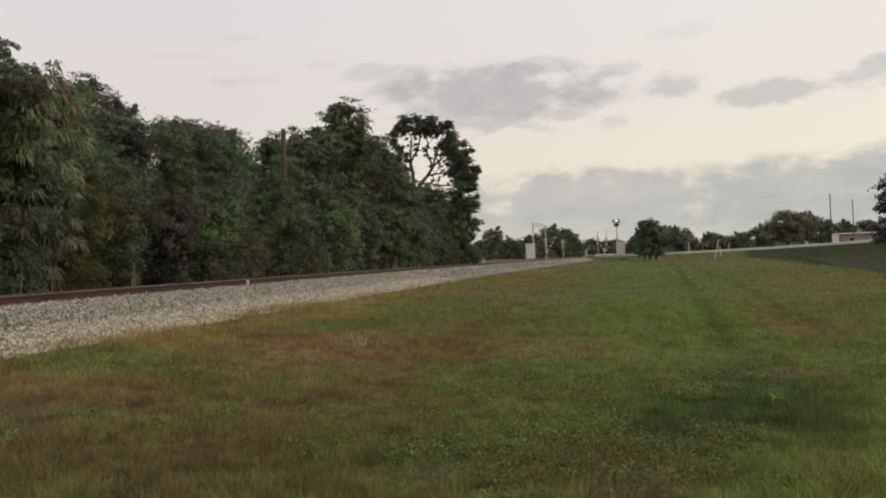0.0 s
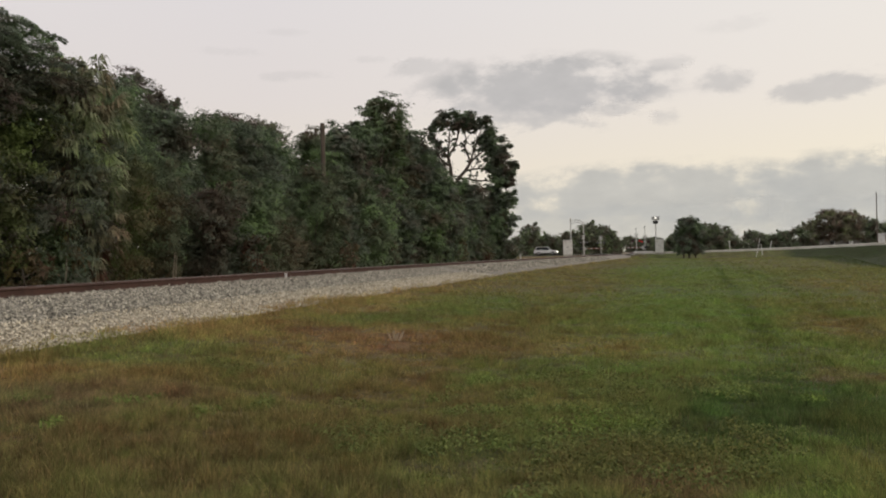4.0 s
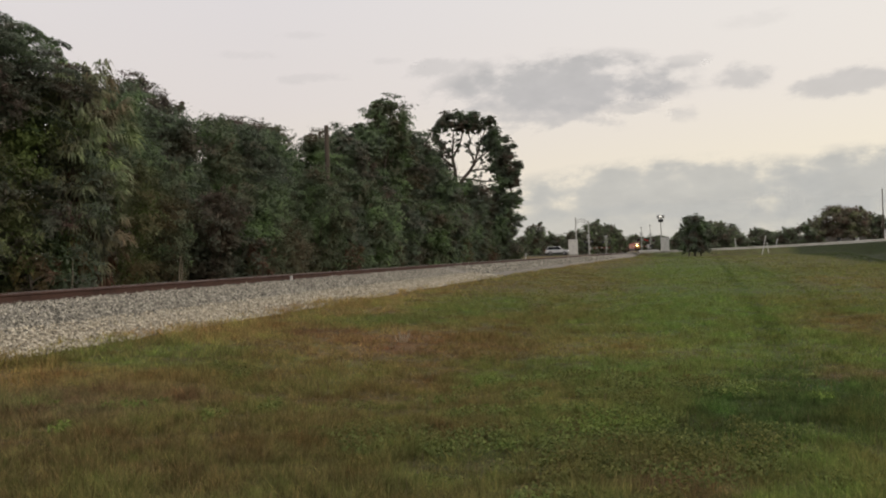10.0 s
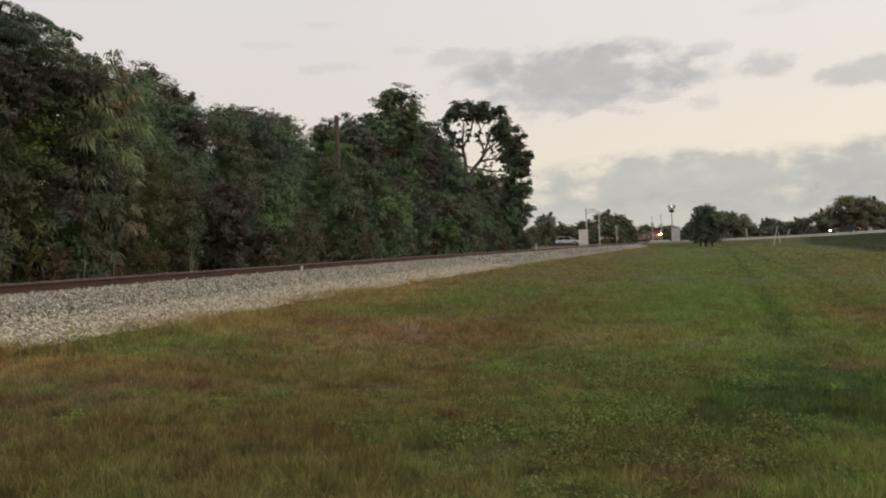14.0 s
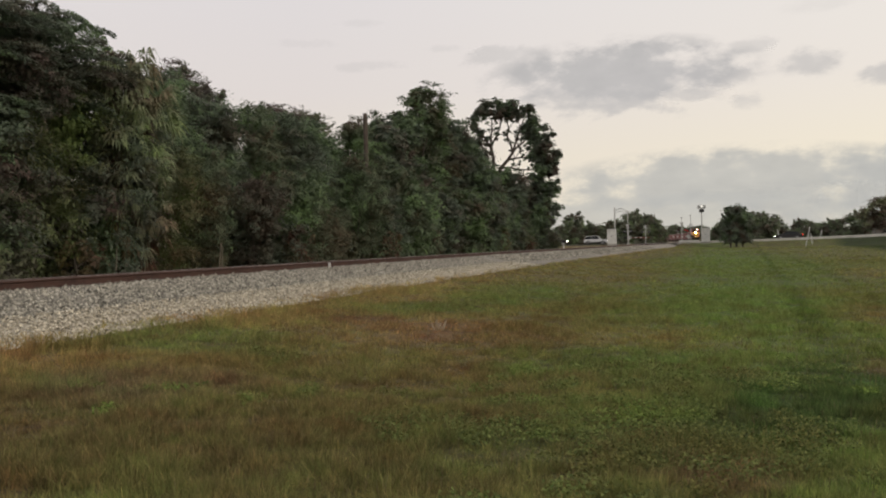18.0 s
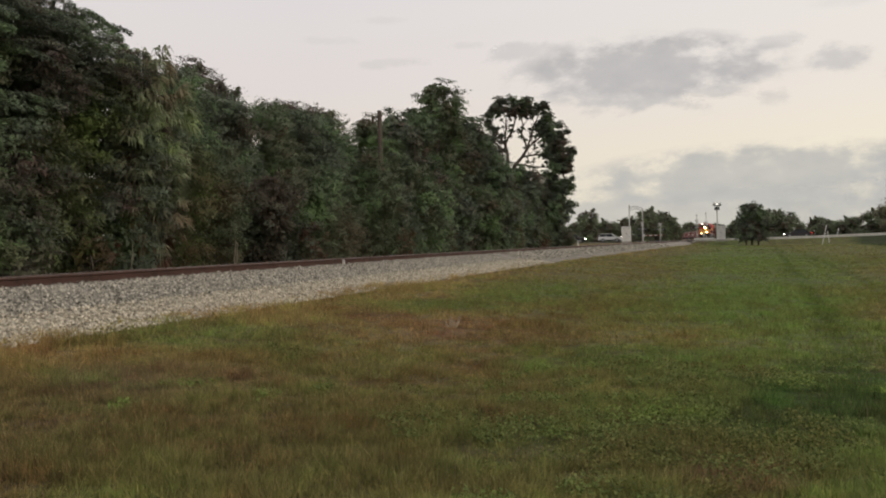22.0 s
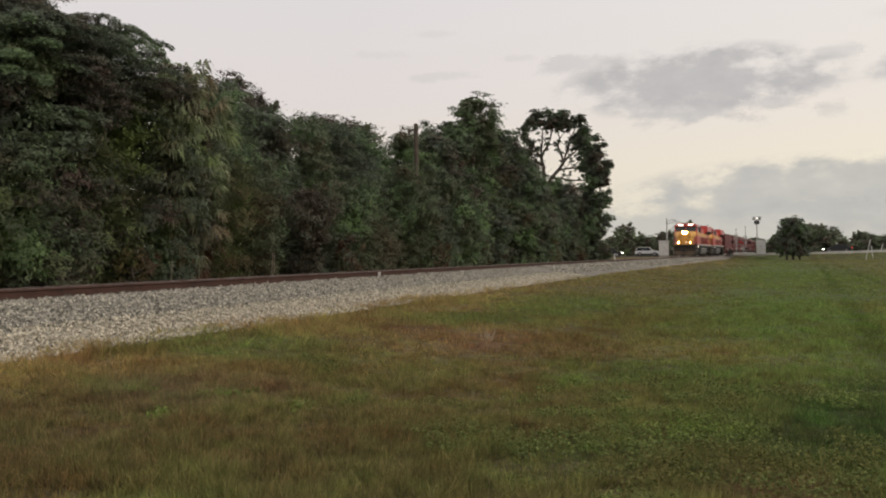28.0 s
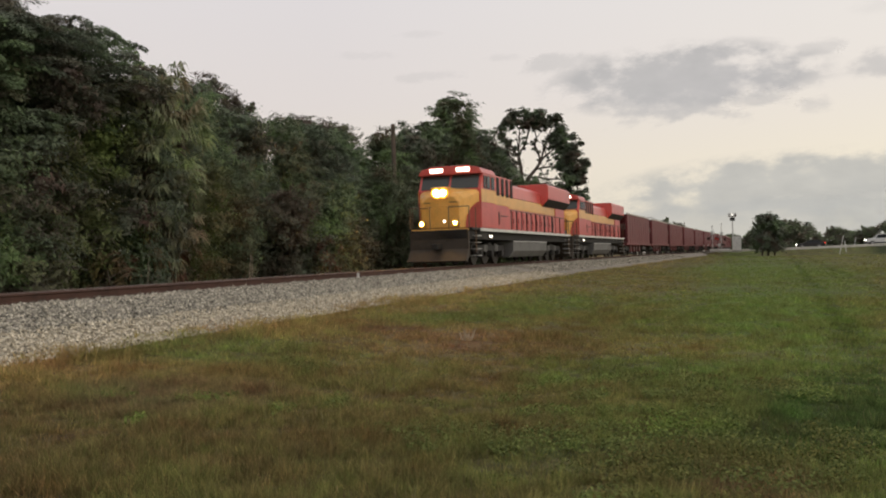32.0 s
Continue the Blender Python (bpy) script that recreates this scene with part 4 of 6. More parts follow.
def crossing_signal(az, d, turn, h, gate_len=0.0, lit=0):
    c = standing("crossing_signal", az, d, 0.98, turn, "grey crossing signal mast with crossbuck and red flashing lamps", "crossing signal", "signals at the level crossing")
    part("foundation", boxed(-0.35, 0.35, -0.35, 0.35, -0.15, 0.12, 0.03), CONCRETE, c)
    part("mast", rodded((0, 0, 0.1), (0, 0, h), 0.075, 0.065, 10), GALV, c)
    lamp_pair(c, 2.4, -0.12, lit)
    crossbuck(c, 3.4, -0.09)
    part("bell", rodded((0, 0, h), (0, 0, h + 0.18), 0.13, 0.05, 10), DARK_STEEL, c)
    return c


GATES = []


def gate(az, d, turn, reach, group="crossing gates"):
    g = standing("crossing_gate", az, d, 0.98, turn, "crossing gate mechanism with a red and white striped arm", "crossing gate", group)
    part("foundation", boxed(-0.3, 0.3, -0.3, 0.3, -0.15, 0.12, 0.03), CONCRETE, g)
    part("post", rodded((0, 0, 0.1), (0, 0, 1.35), 0.07), GALV, g)
    part("drive_box", boxed(-0.22, 0.22, -0.2, 0.2, 0.85, 1.5, 0.03), GALV, g)
    arm = empty("gate_arm", pose(0, -0.28, 1.18))
    arm.parent = g
    n = 8
    for i in range(n):
        a, b = 0.2 + (reach - 0.2) * i / n, 0.2 + (reach - 0.2) * (i + 1) / n
        hgt = 0.065 - 0.02 * i / n
        part("arm_band", boxed(a, b - 0.003, -0.02, 0.02, -hgt, hgt), RED_PAINT if i % 2 else WHITE_PAINT, arm, "red band" if i % 2 else "white band")
    for i in (3, 5, 7):
        part("arm_lamp", rodded((reach * (i + 0.6) / 8, 0, 0.06), (reach * (i + 0.6) / 8, 0, 0.15), 0.04), LAMP_OFF, arm, "small red lamp")
    part("counterweight", boxed(-0.9, -0.25, -0.05, 0.05, -0.16, 0.16, 0.02), DARK_STEEL, arm)
    GATES.append(arm)
    return g


def cantilever(az0, az1, d, h):
    """The overhead signal bridge: two masts and a trussed arm between them."""
    x0, y0 = at(az0, d)
    x1, y1 = at(az1, d)
    span = math.hypot(x1 - x0, y1 - y0)
    turn = math.degrees(math.atan2(y1 - y0, x1 - x0))
    c = tagged(empty("signal_bridge", pose(x0, y0, 0.98, 0, 0, turn)), "galvanised cantilever signal bridge with a curved truss", "signal bridge")
    part("mast", rodded((0, 0, 0), (0, 0, h + 0.5), 0.14, 0.12, 10), GALV, c)
    part("mast", rodded((span, 0, 0), (span, 0, h - 0.2), 0.12, 0.10, 10), GALV, c)
    pts = [(span * u, h - 0.5 + 0.75 * math.sin(math.pi * (0.15 + 0.85 * u) * 0.95)) for u in np.linspace(0, 1, 9)]
    low, high = bmesh.new(), bmesh.new()
    for (xa, za), (xb, zb) in zip(pts, pts[1:]):
        rod(high, (xa, 0, za), (xb, 0, zb), 0.05)
        rod(low, (xa, 0, za - 0.55), (xb, 0, zb - 0.55), 0.05)
    part("upper_chord", high, GALV, c)
    part("lower_chord", low, GALV, c)
    for (xa, za), (xb, zb) in zip(pts, pts[1:]):
        part("truss_web", rodded((xa, 0, za), (xb, 0, zb - 0.55), 0.03), GALV, c)
    return c


def floodlight_mast(az, d, h):
    c = standing("floodlight_mast", az, d, 0.98, -az, "steel mast with a ring of floodlights at its head", "light mast")
    part("mast", rodded((0, 0, 0), (0, 0, h), 0.13, 0.10, 10), GALV, c)
    part("crown_ring", boxed(-0.7, 0.7, -0.5, 0.5, h - 0.05, h + 0.06, 0.02), GALV, c)
    for i, (x, y) in enumerate(((-0.5, -0.45), (0.0, -0.5), (0.5, -0.45), (-0.5, 0.45), (0.5, 0.45))):
        f = part("floodlight", boxed(x - 0.2, x + 0.2, y - 0.18, y + 0.18, h + 0.06, h + 0.55, 0.04), DARK_STEEL, c)
        part("lens", boxed(x - 0.15, x + 0.15, y - 0.215, y - 0.182, h + 0.12, h + 0.48, 0.01), FLOOD if i == 1 else GALV, f, "lit floodlight lens" if i == 1 else "")
    part("lower_box", boxed(-0.45, 0.45, -0.3, 0.3, h - 0.75, h - 0.2, 0.03), DARK_STEEL, c)
    return c


FLOOD = glowing("flood_lamp", (1.0, 0.95, 0.85), 0.95)


def crossing():
    signal_cabinet(5.95, 161, 1.75, 3.0, "white steel signal cabinet beside the level crossing")
    signal_cabinet(11.97, 158, 1.5, 2.7, "pale grey signal cabinet with two doors at the crossing")
    cantilever(5.95 + 0.22, 7.02, 163, 6.6)
    crossing_signal(7.0, 161.5, 180 - 11, 3.9, lit=0)
    gate(7.05, 160.5, -11, 3.9)
    crossing_signal(8.15, 176, 180 - 11, 3.9, lit=1)
    crossing_signal(10.48, 160, -11, 4.6, lit=1)
    crossing_signal(11.05, 175, -11, 5.4, lit=0)
    gate(10.9, 159, 169, 3.2)
    floodlight_mast(11.75, 161, 6.3)
    for az, d, h in ((8.75, 230, 8.2), (24.9, 178, 11.0), (26.15, 186, 10.0), (10.1, 240, 5.6)):
        p = standing("utility_pole", az, d, 0.5, -az, "plain weathered timber utility pole", "utility pole", "utility poles")
        part("pole", rodded((0, 0, -0.2), (0, 0, h), 0.13, 0.09, 10), TIMBER, p)
        part("cap", rodded((0, 0, h), (0, 0, h + 0.2), 0.12, 0.05, 8), GALV, p)
    # old utility pole rising out of the tree belt
    x, y = at(-10.55, 50.0)
    p = tagged(empty("utility_pole", pose(x, y, 0.45)), "old timber utility pole overgrown by the trees", "utility pole", "utility poles")
    part("pole", rodded((0, 0, -0.2), (0, 0, 9.0), 0.15, 0.13, 10), TIMBER, p)
    part("bracket", boxed(-0.42, 0.0, -0.04, 0.04, 8.6, 8.68), TIMBER, p)
    part("insulator", rodded((-0.4, 0, 8.25), (-0.4, 0, 8.7), 0.06), TIMBER, p)
    # white marker posts by the ditch
    for az, d, h, lean in ((17.97, 150, 3.1, 12), (18.36, 158, 2.1, -7), (18.75, 166, 1.9, 14), (16.4, 172, 2.2, -4)):
        p = standing("marker_post", az, d, 0.1 if d < 160 else 0.9, -az, "leaning white marker post beside the road bank", "post", "white posts by the road")
        bm = boxed(-0.065, 0.065, -0.05, 0.05, -0.1, h, 0.02)
        ob = part("post", bm, WHITE_PAINT, p)
        ob.matrix_basis = pose(0, 0, 0, 0, lean, 0)
    p = standing("line_stake", 2.75, 116, 0.5, 0, "short pale stake beside the railway line", "post")
    part("stake", boxed(-0.07, 0.07, -0.05, 0.05, -0.1, 1.05, 0.02), WHITE_PAINT, p)
    part("plate", boxed(-0.13, 0.13, -0.065, -0.052, 0.75, 1.0), GALV, p)
    # low white bar on posts, added for a pale streak at the crossing signals' foot
    p = standing("white_bar", 10.92, 158.6, 0.98, -11, "low white bar between the crossing signals", "barrier")
    part("rail", boxed(-1.75, 1.75, -0.06, 0.06, 0.22, 0.48, 0.02), WHITE_PAINT, p)
    for x in (-1.5, 0.0, 1.5):
        part("post", boxed(x - 0.05, x + 0.05, 0.062, 0.16, -0.1, 0.46, 0.01), GALV, p)
    # small white marker on the ballast
    x, y = plan(24.4, off(24.4) - 1.1)
    p = tagged(empty("rail_marker", pose(x, y, 0.86)), "small white painted marker stake beside the rail", "marker")
    part("stake", boxed(-0.035, 0.035, -0.02, 0.02, -0.06, 0.13, 0.01), WHITE_PAINT, p)
    part("cap", boxed(-0.045, 0.045, -0.03, 0.03, 0.13, 0.15, 0.006), WHITE_PAINT, p)


crossing()

WALL_TAN = painted("tan_render", (0.38, 0.30, 0.255), 0.85, 0.0, 0.2, 0.6)
WALL_GREY = painted("weathered_grey_wall", (0.21, 0.19, 0.165), 0.9, 0.0, 0.3, 0.6)
ROOF_GREY = painted("grey_roof_sheet", (0.36, 0.35, 0.34), 0.6, 0.1, 0.25, 0.8)
GLASS = painted("window_glass", (0.03, 0.035, 0.04), 0.08, 0.0, 0.1, 1.0)


def low_building(az, d, w, h, label, wall=None):
    b = standing("low_building", az, d, 1.1, -az + 8, label, "building", "buildings beyond the road")
    wall = wall or WALL_TAN
    part("wall", boxed(-w / 2, w / 2, -4, 4, -0.8, h), wall, b)
    bm = prism(((-4.5, h), (4.5, h), (4.5, h + 0.16), (0, h + 0.42), (-4.5, h + 0.16)), -w / 2 - 0.4, w / 2 + 0.4)
    part("roof", bm, ROOF_GREY, b)
    n = max(2, int(w / 3.5))
    for i in range(n):
        x = -w / 2 + w * (i + 0.5) / n
        if i == n // 2:
            dr = part("door", boxed(x - 0.5, x + 0.5, -4.05, -4, 0, 2.05, 0.01), WHITE_PAINT, b)
            part("handle", boxed(x + 0.35, x + 0.42, -4.1, -4.05, 0.95, 1.1), DARK_STEEL, dr)
        else:
            wd = part("window", boxed(x - 0.6, x + 0.6, -4.06, -4, 0.9, 2.1), WHITE_PAINT, b)
            part("pane", boxed(x - 0.5, x + 0.5, -4.075, -4.062, 1.0, 2.0), GLASS, wd)
    return b


low_building(27.0, 205, 12, 2.7, "long low tan building with a grey roof beyond the road")
low_building(22.8, 250, 9, 2.6, "small grey house under the trees beyond the road", WALL_GREY)
signal_cabinet(25.1, 180, 1.35, 2.9, "white utility box beside the pole beyond the road")

# ---- train ----
LOCO_RED = painted("locomotive_red", (0.66, 0.105, 0.088), 0.28, 0.0, 0.2, 0.8)
LOCO_YELLOW = painted("locomotive_yellow", (0.90, 0.47, 0.115), 0.28, 0.0, 0.15, 0.8)
LOCO_GLASS = painted("cab_glass", (0.055, 0.06, 0.056), 0.12, 0.0, 0.1, 1.0)
LOCO_GREY = painted("tank_grey", (0.16, 0.155, 0.15), 0.6, 0.1, 0.3, 1.0)
TRUCK_BLACK = painted("truck_black", (0.028, 0.025, 0.023), 0.8, 0.1, 0.3, 2.0)
PILOT_BROWN = painted("dark_brown_pilot_paint", (0.062, 0.048, 0.036), 0.8, 0.1, 0.35, 2.0)
WHEEL_STEEL = painted("wheel_steel", (0.06, 0.05, 0.042), 0.6, 0.5, 0.3, 2.0)
WINDSCREEN = painted("dark_glass", (0.02, 0.025, 0.03), 0.10, 0.0, 0.1, 1.0)
WINDSCREEN.node_tree.nodes["Principled BSDF"].inputs["Specular IOR Level"].default_value = 0.25
HOPPER_RED = painted("oxide_red_wagon_paint", (0.180, 0.037, 0.039), 0.5, 0.0, 0.4, 0.7)
RAIL_PAINT = painted("handrail_paint", (0.20, 0.12, 0.07), 0.5, 0.0, 0.3, 2.0)
# pale paint along the wagon tops stands for the sky's highlight there
HOPPER_SKY_EDGE = painted("sky_lit_wagon_edge", (0.60, 0.52, 0.48), 0.6, 0.0, 0.4, 0.9)
HEADLIGHT = glowing("headlight", (1.0, 0.56, 0.14), 700.0)
# warm emission on discs behind the lamps, drawn in as their halo
LAMP_HALO = glowing("lamp_halo_glow", (1.0, 0.46, 0.05), 1.9)
DITCH = glowing("ditch_light", (1.0, 0.60, 0.16), 220.0)
NUMBER_GLOW = glowing("lit_number_board", (1.0, 0.93, 0.78), 3.0)
STEP_AND_GLINT_GLOW = glowing("step_light", (1.0, 0.9, 0.7), 4.0)


def wheelset(parent, y, r=0.52):
    w = part("axle", rodded((-0.8, y, r), (0.8, y, r), 0.09), WHEEL_STEEL, parent)
    for x in (-0.755, 0.755):
        bm = rodded((x - 0.065, y, r), (x + 0.065, y, r), r, None, 24)
        rod(bm, (x - 0.11, y, r), (x + 0.11, y, r), 0.16, None, 12)
        part("wheel", bm, WHEEL_STEEL, w)


def bogie(parent, y, axles, gap):
    b = empty("bogie", pose(0, y, 0))
    b.parent = parent
    half = gap * (axles - 1) / 2
    for i in range(axles):
        wheelset(b, -half + gap * i, 0.52 if axles == 3 else 0.46)
    for x in (-1.06, 1.06):
        prof = ((-half - 0.75, 0.62), (-half - 0.55, 0.92), (half + 0.55, 0.92), (half + 0.75, 0.62), (half + 0.4, 0.50), (half - 0.5, 0.66), (-half + 0.5, 0.66), (-half - 0.4, 0.50))
        part("side_frame", prism(prof, x - 0.08, x + 0.08), TRUCK_BLACK, b)
        for i in range(axles):
            yy = -half + gap * i
            part("axle_box", boxed(x * 1.04 - 0.13, x * 1.04 + 0.13, yy - 0.17, yy + 0.17, 0.36, 0.66, 0.03), TRUCK_BLACK, b)
        for i in range(axles - 1):
            yy = -half + gap * (i + 0.5)
            bm = bmesh.new()
            for k in (-0.14, 0.14):
                rod(bm, (x * 1.02, yy + k, 0.62), (x * 1.02, yy + k, 0.95), 0.10, None, 10)
            part("spring", bm, LOCO_GREY, b)
    part("bolster", boxed(-1.1, 1.1, -0.3, 0.3, 0.7, 1.05, 0.03), TRUCK_BLACK, b)
    return b


def handrail(parent, pts, r=0.022):
    bm = bmesh.new()
    for a, b in zip(pts, pts[1:]):
        rod(bm, a, b, r, None, 6)
    part("handrail", bm, RAIL_PAINT, parent)


def locomotive(name, lit):
    """A wide-nosed diesel, 22.3 m long; y is forward, the origin on the rails at its middle."""
    t = empty(name)
    tagged(t, "red and yellow diesel freight locomotive " + ("with lit headlights" if lit else "coupled behind the leader"), "locomotive", "locomotives")
    F, B = 11.1, -11.1
    # underframe and sill
    part("underframe", boxed(-1.35, 1.35, B + 0.3, F - 0.3, 1.18, 1.62, 0.02), TRUCK_BLACK, t)
    part("walkway", boxed(-1.55, 1.55, B + 0.35, F - 0.45, 1.62, 1.70), DARK_STEEL, t)
    for x in (-1.565, 1.565):
        part("sill_stripe", boxed(x - 0.012, x + 0.012, B + 0.6, F - 1.6, 1.56, 1.70), WHITE_PAINT, t, "white stripe along the sill")
    # fuel tank
    prof = ((-1.45, 1.15), (1.45, 1.15), (1.45, 0.62), (1.2, 0.30), (-1.2, 0.30), (-1.45, 0.62))
    part("fuel_tank", soften(prism(prof, -3.9, 3.6, "y"), 0.04), LOCO_GREY, t, "grey fuel tank")
    for x in (-1.47, 1.47):
        part("tank_rim", boxed(x - 0.02, x + 0.02, -3.9, 3.6, 1.10, 1.16), GALV, t, "pale rim along the tank")
    for y in (6.6, -6.6):
        bogie(t, y, 3, 1.75)
    # pilot, coupler and steps at both ends
    for y, k in ((F, 1), (B, -1)):
        prof = ((y - 0.5 * k, 1.62), (y - 0.30 * k, 1.55), (y - 0.30 * k, 0.75), (y + 0.12 * k, 0.22), (y - 0.1 * k, 0.16), (y - 0.5 * k, 0.5))
        part("pilot", soften(prism(prof, -1.40, 1.40), 0.02), PILOT_BROWN, t)
        part("coupler", boxed(-0.16, 0.16, y - 0.5 * k, y + 0.28 * k, 0.74, 1.0, 0.05), TRUCK_BLACK, t)
        for x in (-1.42, 1.42):
            for j in range(4):
                part("step", boxed(x - 0.2, x + 0.2, y - 1.55 * k, y - 1.05 * k, 0.42 + 0.3 * j, 0.46 + 0.3 * j), GALV, t)
            handrail(t, ((x * 1.08, y - 1.0 * k, 0.6), (x * 1.08, y - 1.0 * k, 2.6)))
            handrail(t, ((x, y - 0.42 * k, 1.7), (x, y - 0.42 * k, 2.65), (0.45 * (1 if x > 0 else -1), y - 0.42 * k, 2.65), (0.45 * (1 if x > 0 else -1), y - 0.42 * k, 1.7)))
    # nose: tapered, with sloping top
    nose = bmesh.new()
    sect = ((F - 0.62, 0.90, 1.70, 3.12, 0.26), (F - 0.80, 1.05, 1.70, 3.28, 0.24), (F - 1.85, 1.48, 1.70, 3.50, 0.14))
    ring = []
    for y, hw, z0, z1, ch in sect:
        ring.append([nose.verts.new((x, y, z)) for x, z in ((-hw, z0), (hw, z0), (hw, z1 - ch), (hw - ch, z1), (0, z1 + 0.13), (-hw + ch, z1), (-hw, z1 - ch))])
    for a, b in zip(ring, ring[1:]):
        for i in range(7):
            nose.faces.new((a[i], a[(i + 1) % 7], b[(i + 1) % 7], b[i]))
    nose.faces.new(ring[0])
    nose.faces.new(ring[-1][::-1])
    bmesh.ops.recalc_face_normals(nose, faces=nose.faces)
    part("nose", soften(nose, 0.05), LOCO_YELLOW, t, "yellow nose")
    for k in (-1, 1):
        bm = bmesh.new()
        edge = ((0.06, 1.72), (1.0, 1.72), (1.0, 2.94), (0.72, 2.84), (0.42, 2.62), (0.20, 2.30), (0.08, 1.98))
        bm.faces.new([bm.verts.new((k * (1.075 + 0.43 * u), F - 0.79 - 1.05 * u, z)) for u, z in edge])
        bmesh.ops.solidify(bm, geom=bm.faces[:], thickness=0.012)
        bmesh.ops.recalc_face_normals(bm, faces=bm.faces)
        part("nose_side", bm, LOCO_RED, t, "red nose side")
        part("nose_grab", boxed(k * 0.62 - 0.17, k * 0.62 + 0.17, F - 0.615, F - 0.585, 2.86, 2.89), DARK_STEEL, t)
        part("nose_grab", boxed(k * 0.62 - 0.17, k * 0.62 + 0.17, F - 0.615, F - 0.585, 2.66, 2.69), DARK_STEEL, t)
    part("front_sill", boxed(-1.38, 1.38, F - 0.46, F - 0.43, 1.55, 1.68), LOCO_YELLOW, t, "yellow edge of the front platform")
    part("nose_door", boxed(-0.33, 0.33, F - 0.63, F - 0.60, 1.75, 2.75, 0.01), LOCO_YELLOW, t)
    # cab
    y0, y1, y2 = F - 4.2, F - 1.85, F - 2.25
    outline = ((y0, 1.70), (y1, 1.70), (y1, 3.50), (y2, 4.30), (y0, 4.34))
    cabm = prism(outline, -1.55, 1.55)
    part("cab", soften(cabm, 0.06), LOCO_RED, t, "red cab")
    for k in (-1, 1):
        part("cab_band", boxed(k * 1.553, k * 1.568, y0 + 0.03, y1 - 0.03, 2.92, 3.52), LOCO_YELLOW, t, "yellow band")
        for j, (a, b) in enumerate(((y0 + 0.25, y0 + 0.75), (y0 + 0.95, y0 + 1.50), (y0 + 1.62, y0 + 1.95))):
            wnd = part("side_window", boxed(k * 1.551, k * 1.575, a, b, 3.56, 4.16, 0.008), DARK_STEEL, t)
            part("pane", boxed(k * 1.577, k * 1.582, a + 0.06, b - 0.06, 3.62, 4.10), WINDSCREEN, wnd)
    roof = prism(((-1.58, 4.26), (1.58, 4.26), (1.45, 4.52), (0.9, 4.66), (-0.9, 4.66), (-1.45, 4.52)), y0 - 0.05, y2 + 0.28, "y")
    part("cab_roof", soften(roof, 0.03), LOCO_RED, t)
    # windscreens lie on the sloping cab front
    ang = math.degrees(math.atan2(y1 - y2, 4.30 - 3.50))
    for k in (-1, 1):
        ob = part("windscreen", boxed(k * 0.73 - 0.68, k * 0.73 + 0.68, -0.012, 0.012, -0.37, 0.37, 0.01), LOCO_GLASS, t, "dark windscreen")
        ob.matrix_basis = pose(0, (y1 + y2) / 2 + 0.018, 3.90, ang, 0, 0)
        part("number_board", boxed(k * 0.66 - 0.33, k * 0.66 + 0.33, y2 + 0.275, y2 + 0.31, 4.36, 4.56, 0.02), NUMBER_GLOW, t, "lit white number board")
        part("ditch_light", rodded((k * 0.80, F - 0.44, 1.92), (k * 0.80, F - 0.30, 1.92), 0.16, None, 18), DARK_STEEL, t)
        part("ditch_lens", rodded((k * 0.80, F - 0.30, 1.92), (k * 0.80, F - 0.285, 1.92), 0.14, None, 18), LAMP_HALO if lit else GALV, t, "warm glowing halo disc round the ditch light" if lit else "")
        part("ditch_lamp", rodded((k * 0.80, F - 0.295, 1.92), (k * 0.80, F - 0.28, 1.92), 0.075, None, 14), DITCH if lit else GALV, t, "bright ditch light" if lit else "")
        part("step_light", boxed(k * 1.58, k * 1.62, F - 3.2, F - 2.9, 1.28, 1.38), STEP_AND_GLINT_GLOW, t, "small white step light")
    part("headlight_case", boxed(-0.44, 0.44, F - 0.95, F - 0.565, 3.02, 3.58, 0.06), LOCO_YELLOW, t)
    for k in (-1, 1):
        part("halo_disc", rodded((k * 0.16, F - 0.575, 3.30), (k * 0.16, F - 0.555 - 0.003 * k, 3.30), 0.25, None, 20), LAMP_HALO if lit else GALV, t, "warm glowing halo disc round the headlight" if lit else "")
        part("headlight", rodded((k * 0.16, F - 0.565, 3.30), (k * 0.16, F - 0.542, 3.30), 0.135, None, 18), HEADLIGHT if lit else GALV, t, "bright headlight" if lit else "")
    # glowing spot added for a reflection low on the nose, not a lamp
    part("nose_glint", rodded((-0.18 if lit else 0.18, F - 0.62, 2.02), (-0.18 if lit else 0.18, F - 0.585, 2.02), 0.06, None, 12), STEP_AND_GLINT_GLOW if lit else GALV, t)
    # hoods
    part("lower_hood", boxed(-1.2, 1.2, B + 1.2, y0, 1.70, 2.85, 0.03), LOCO_RED, t)
    part("upper_hood", boxed(-1.2, 1.2, B + 3.6, y0, 2.852, 3.45, 0.03), LOCO_YELLOW, t, "yellow upper hood")
    part("hood_top", soften(prism(((-1.2, 3.452), (1.2, 3.452), (1.12, 4.05), (0.85, 4.25), (-0.85, 4.25), (-1.12, 4.05)), B + 5.2, y0, "y"), 0.04), LOCO_RED, t)
    part("inverter_cabinet", boxed(-1.45, 1.45, y0 - 2.6, y0 - 0.02, 1.70, 2.90, 0.03), LOCO_RED, t)
    part("inverter_band", boxed(-1.452, 1.452, y0 - 2.6, y0 - 0.02, 2.903, 3.45, 0.02), LOCO_YELLOW, t)
    # radiator section with flared wings
    part("radiator_body", boxed(-1.25, 1.25, B + 0.9, B + 3.6, 1.70, 3.5, 0.03), LOCO_RED, t)
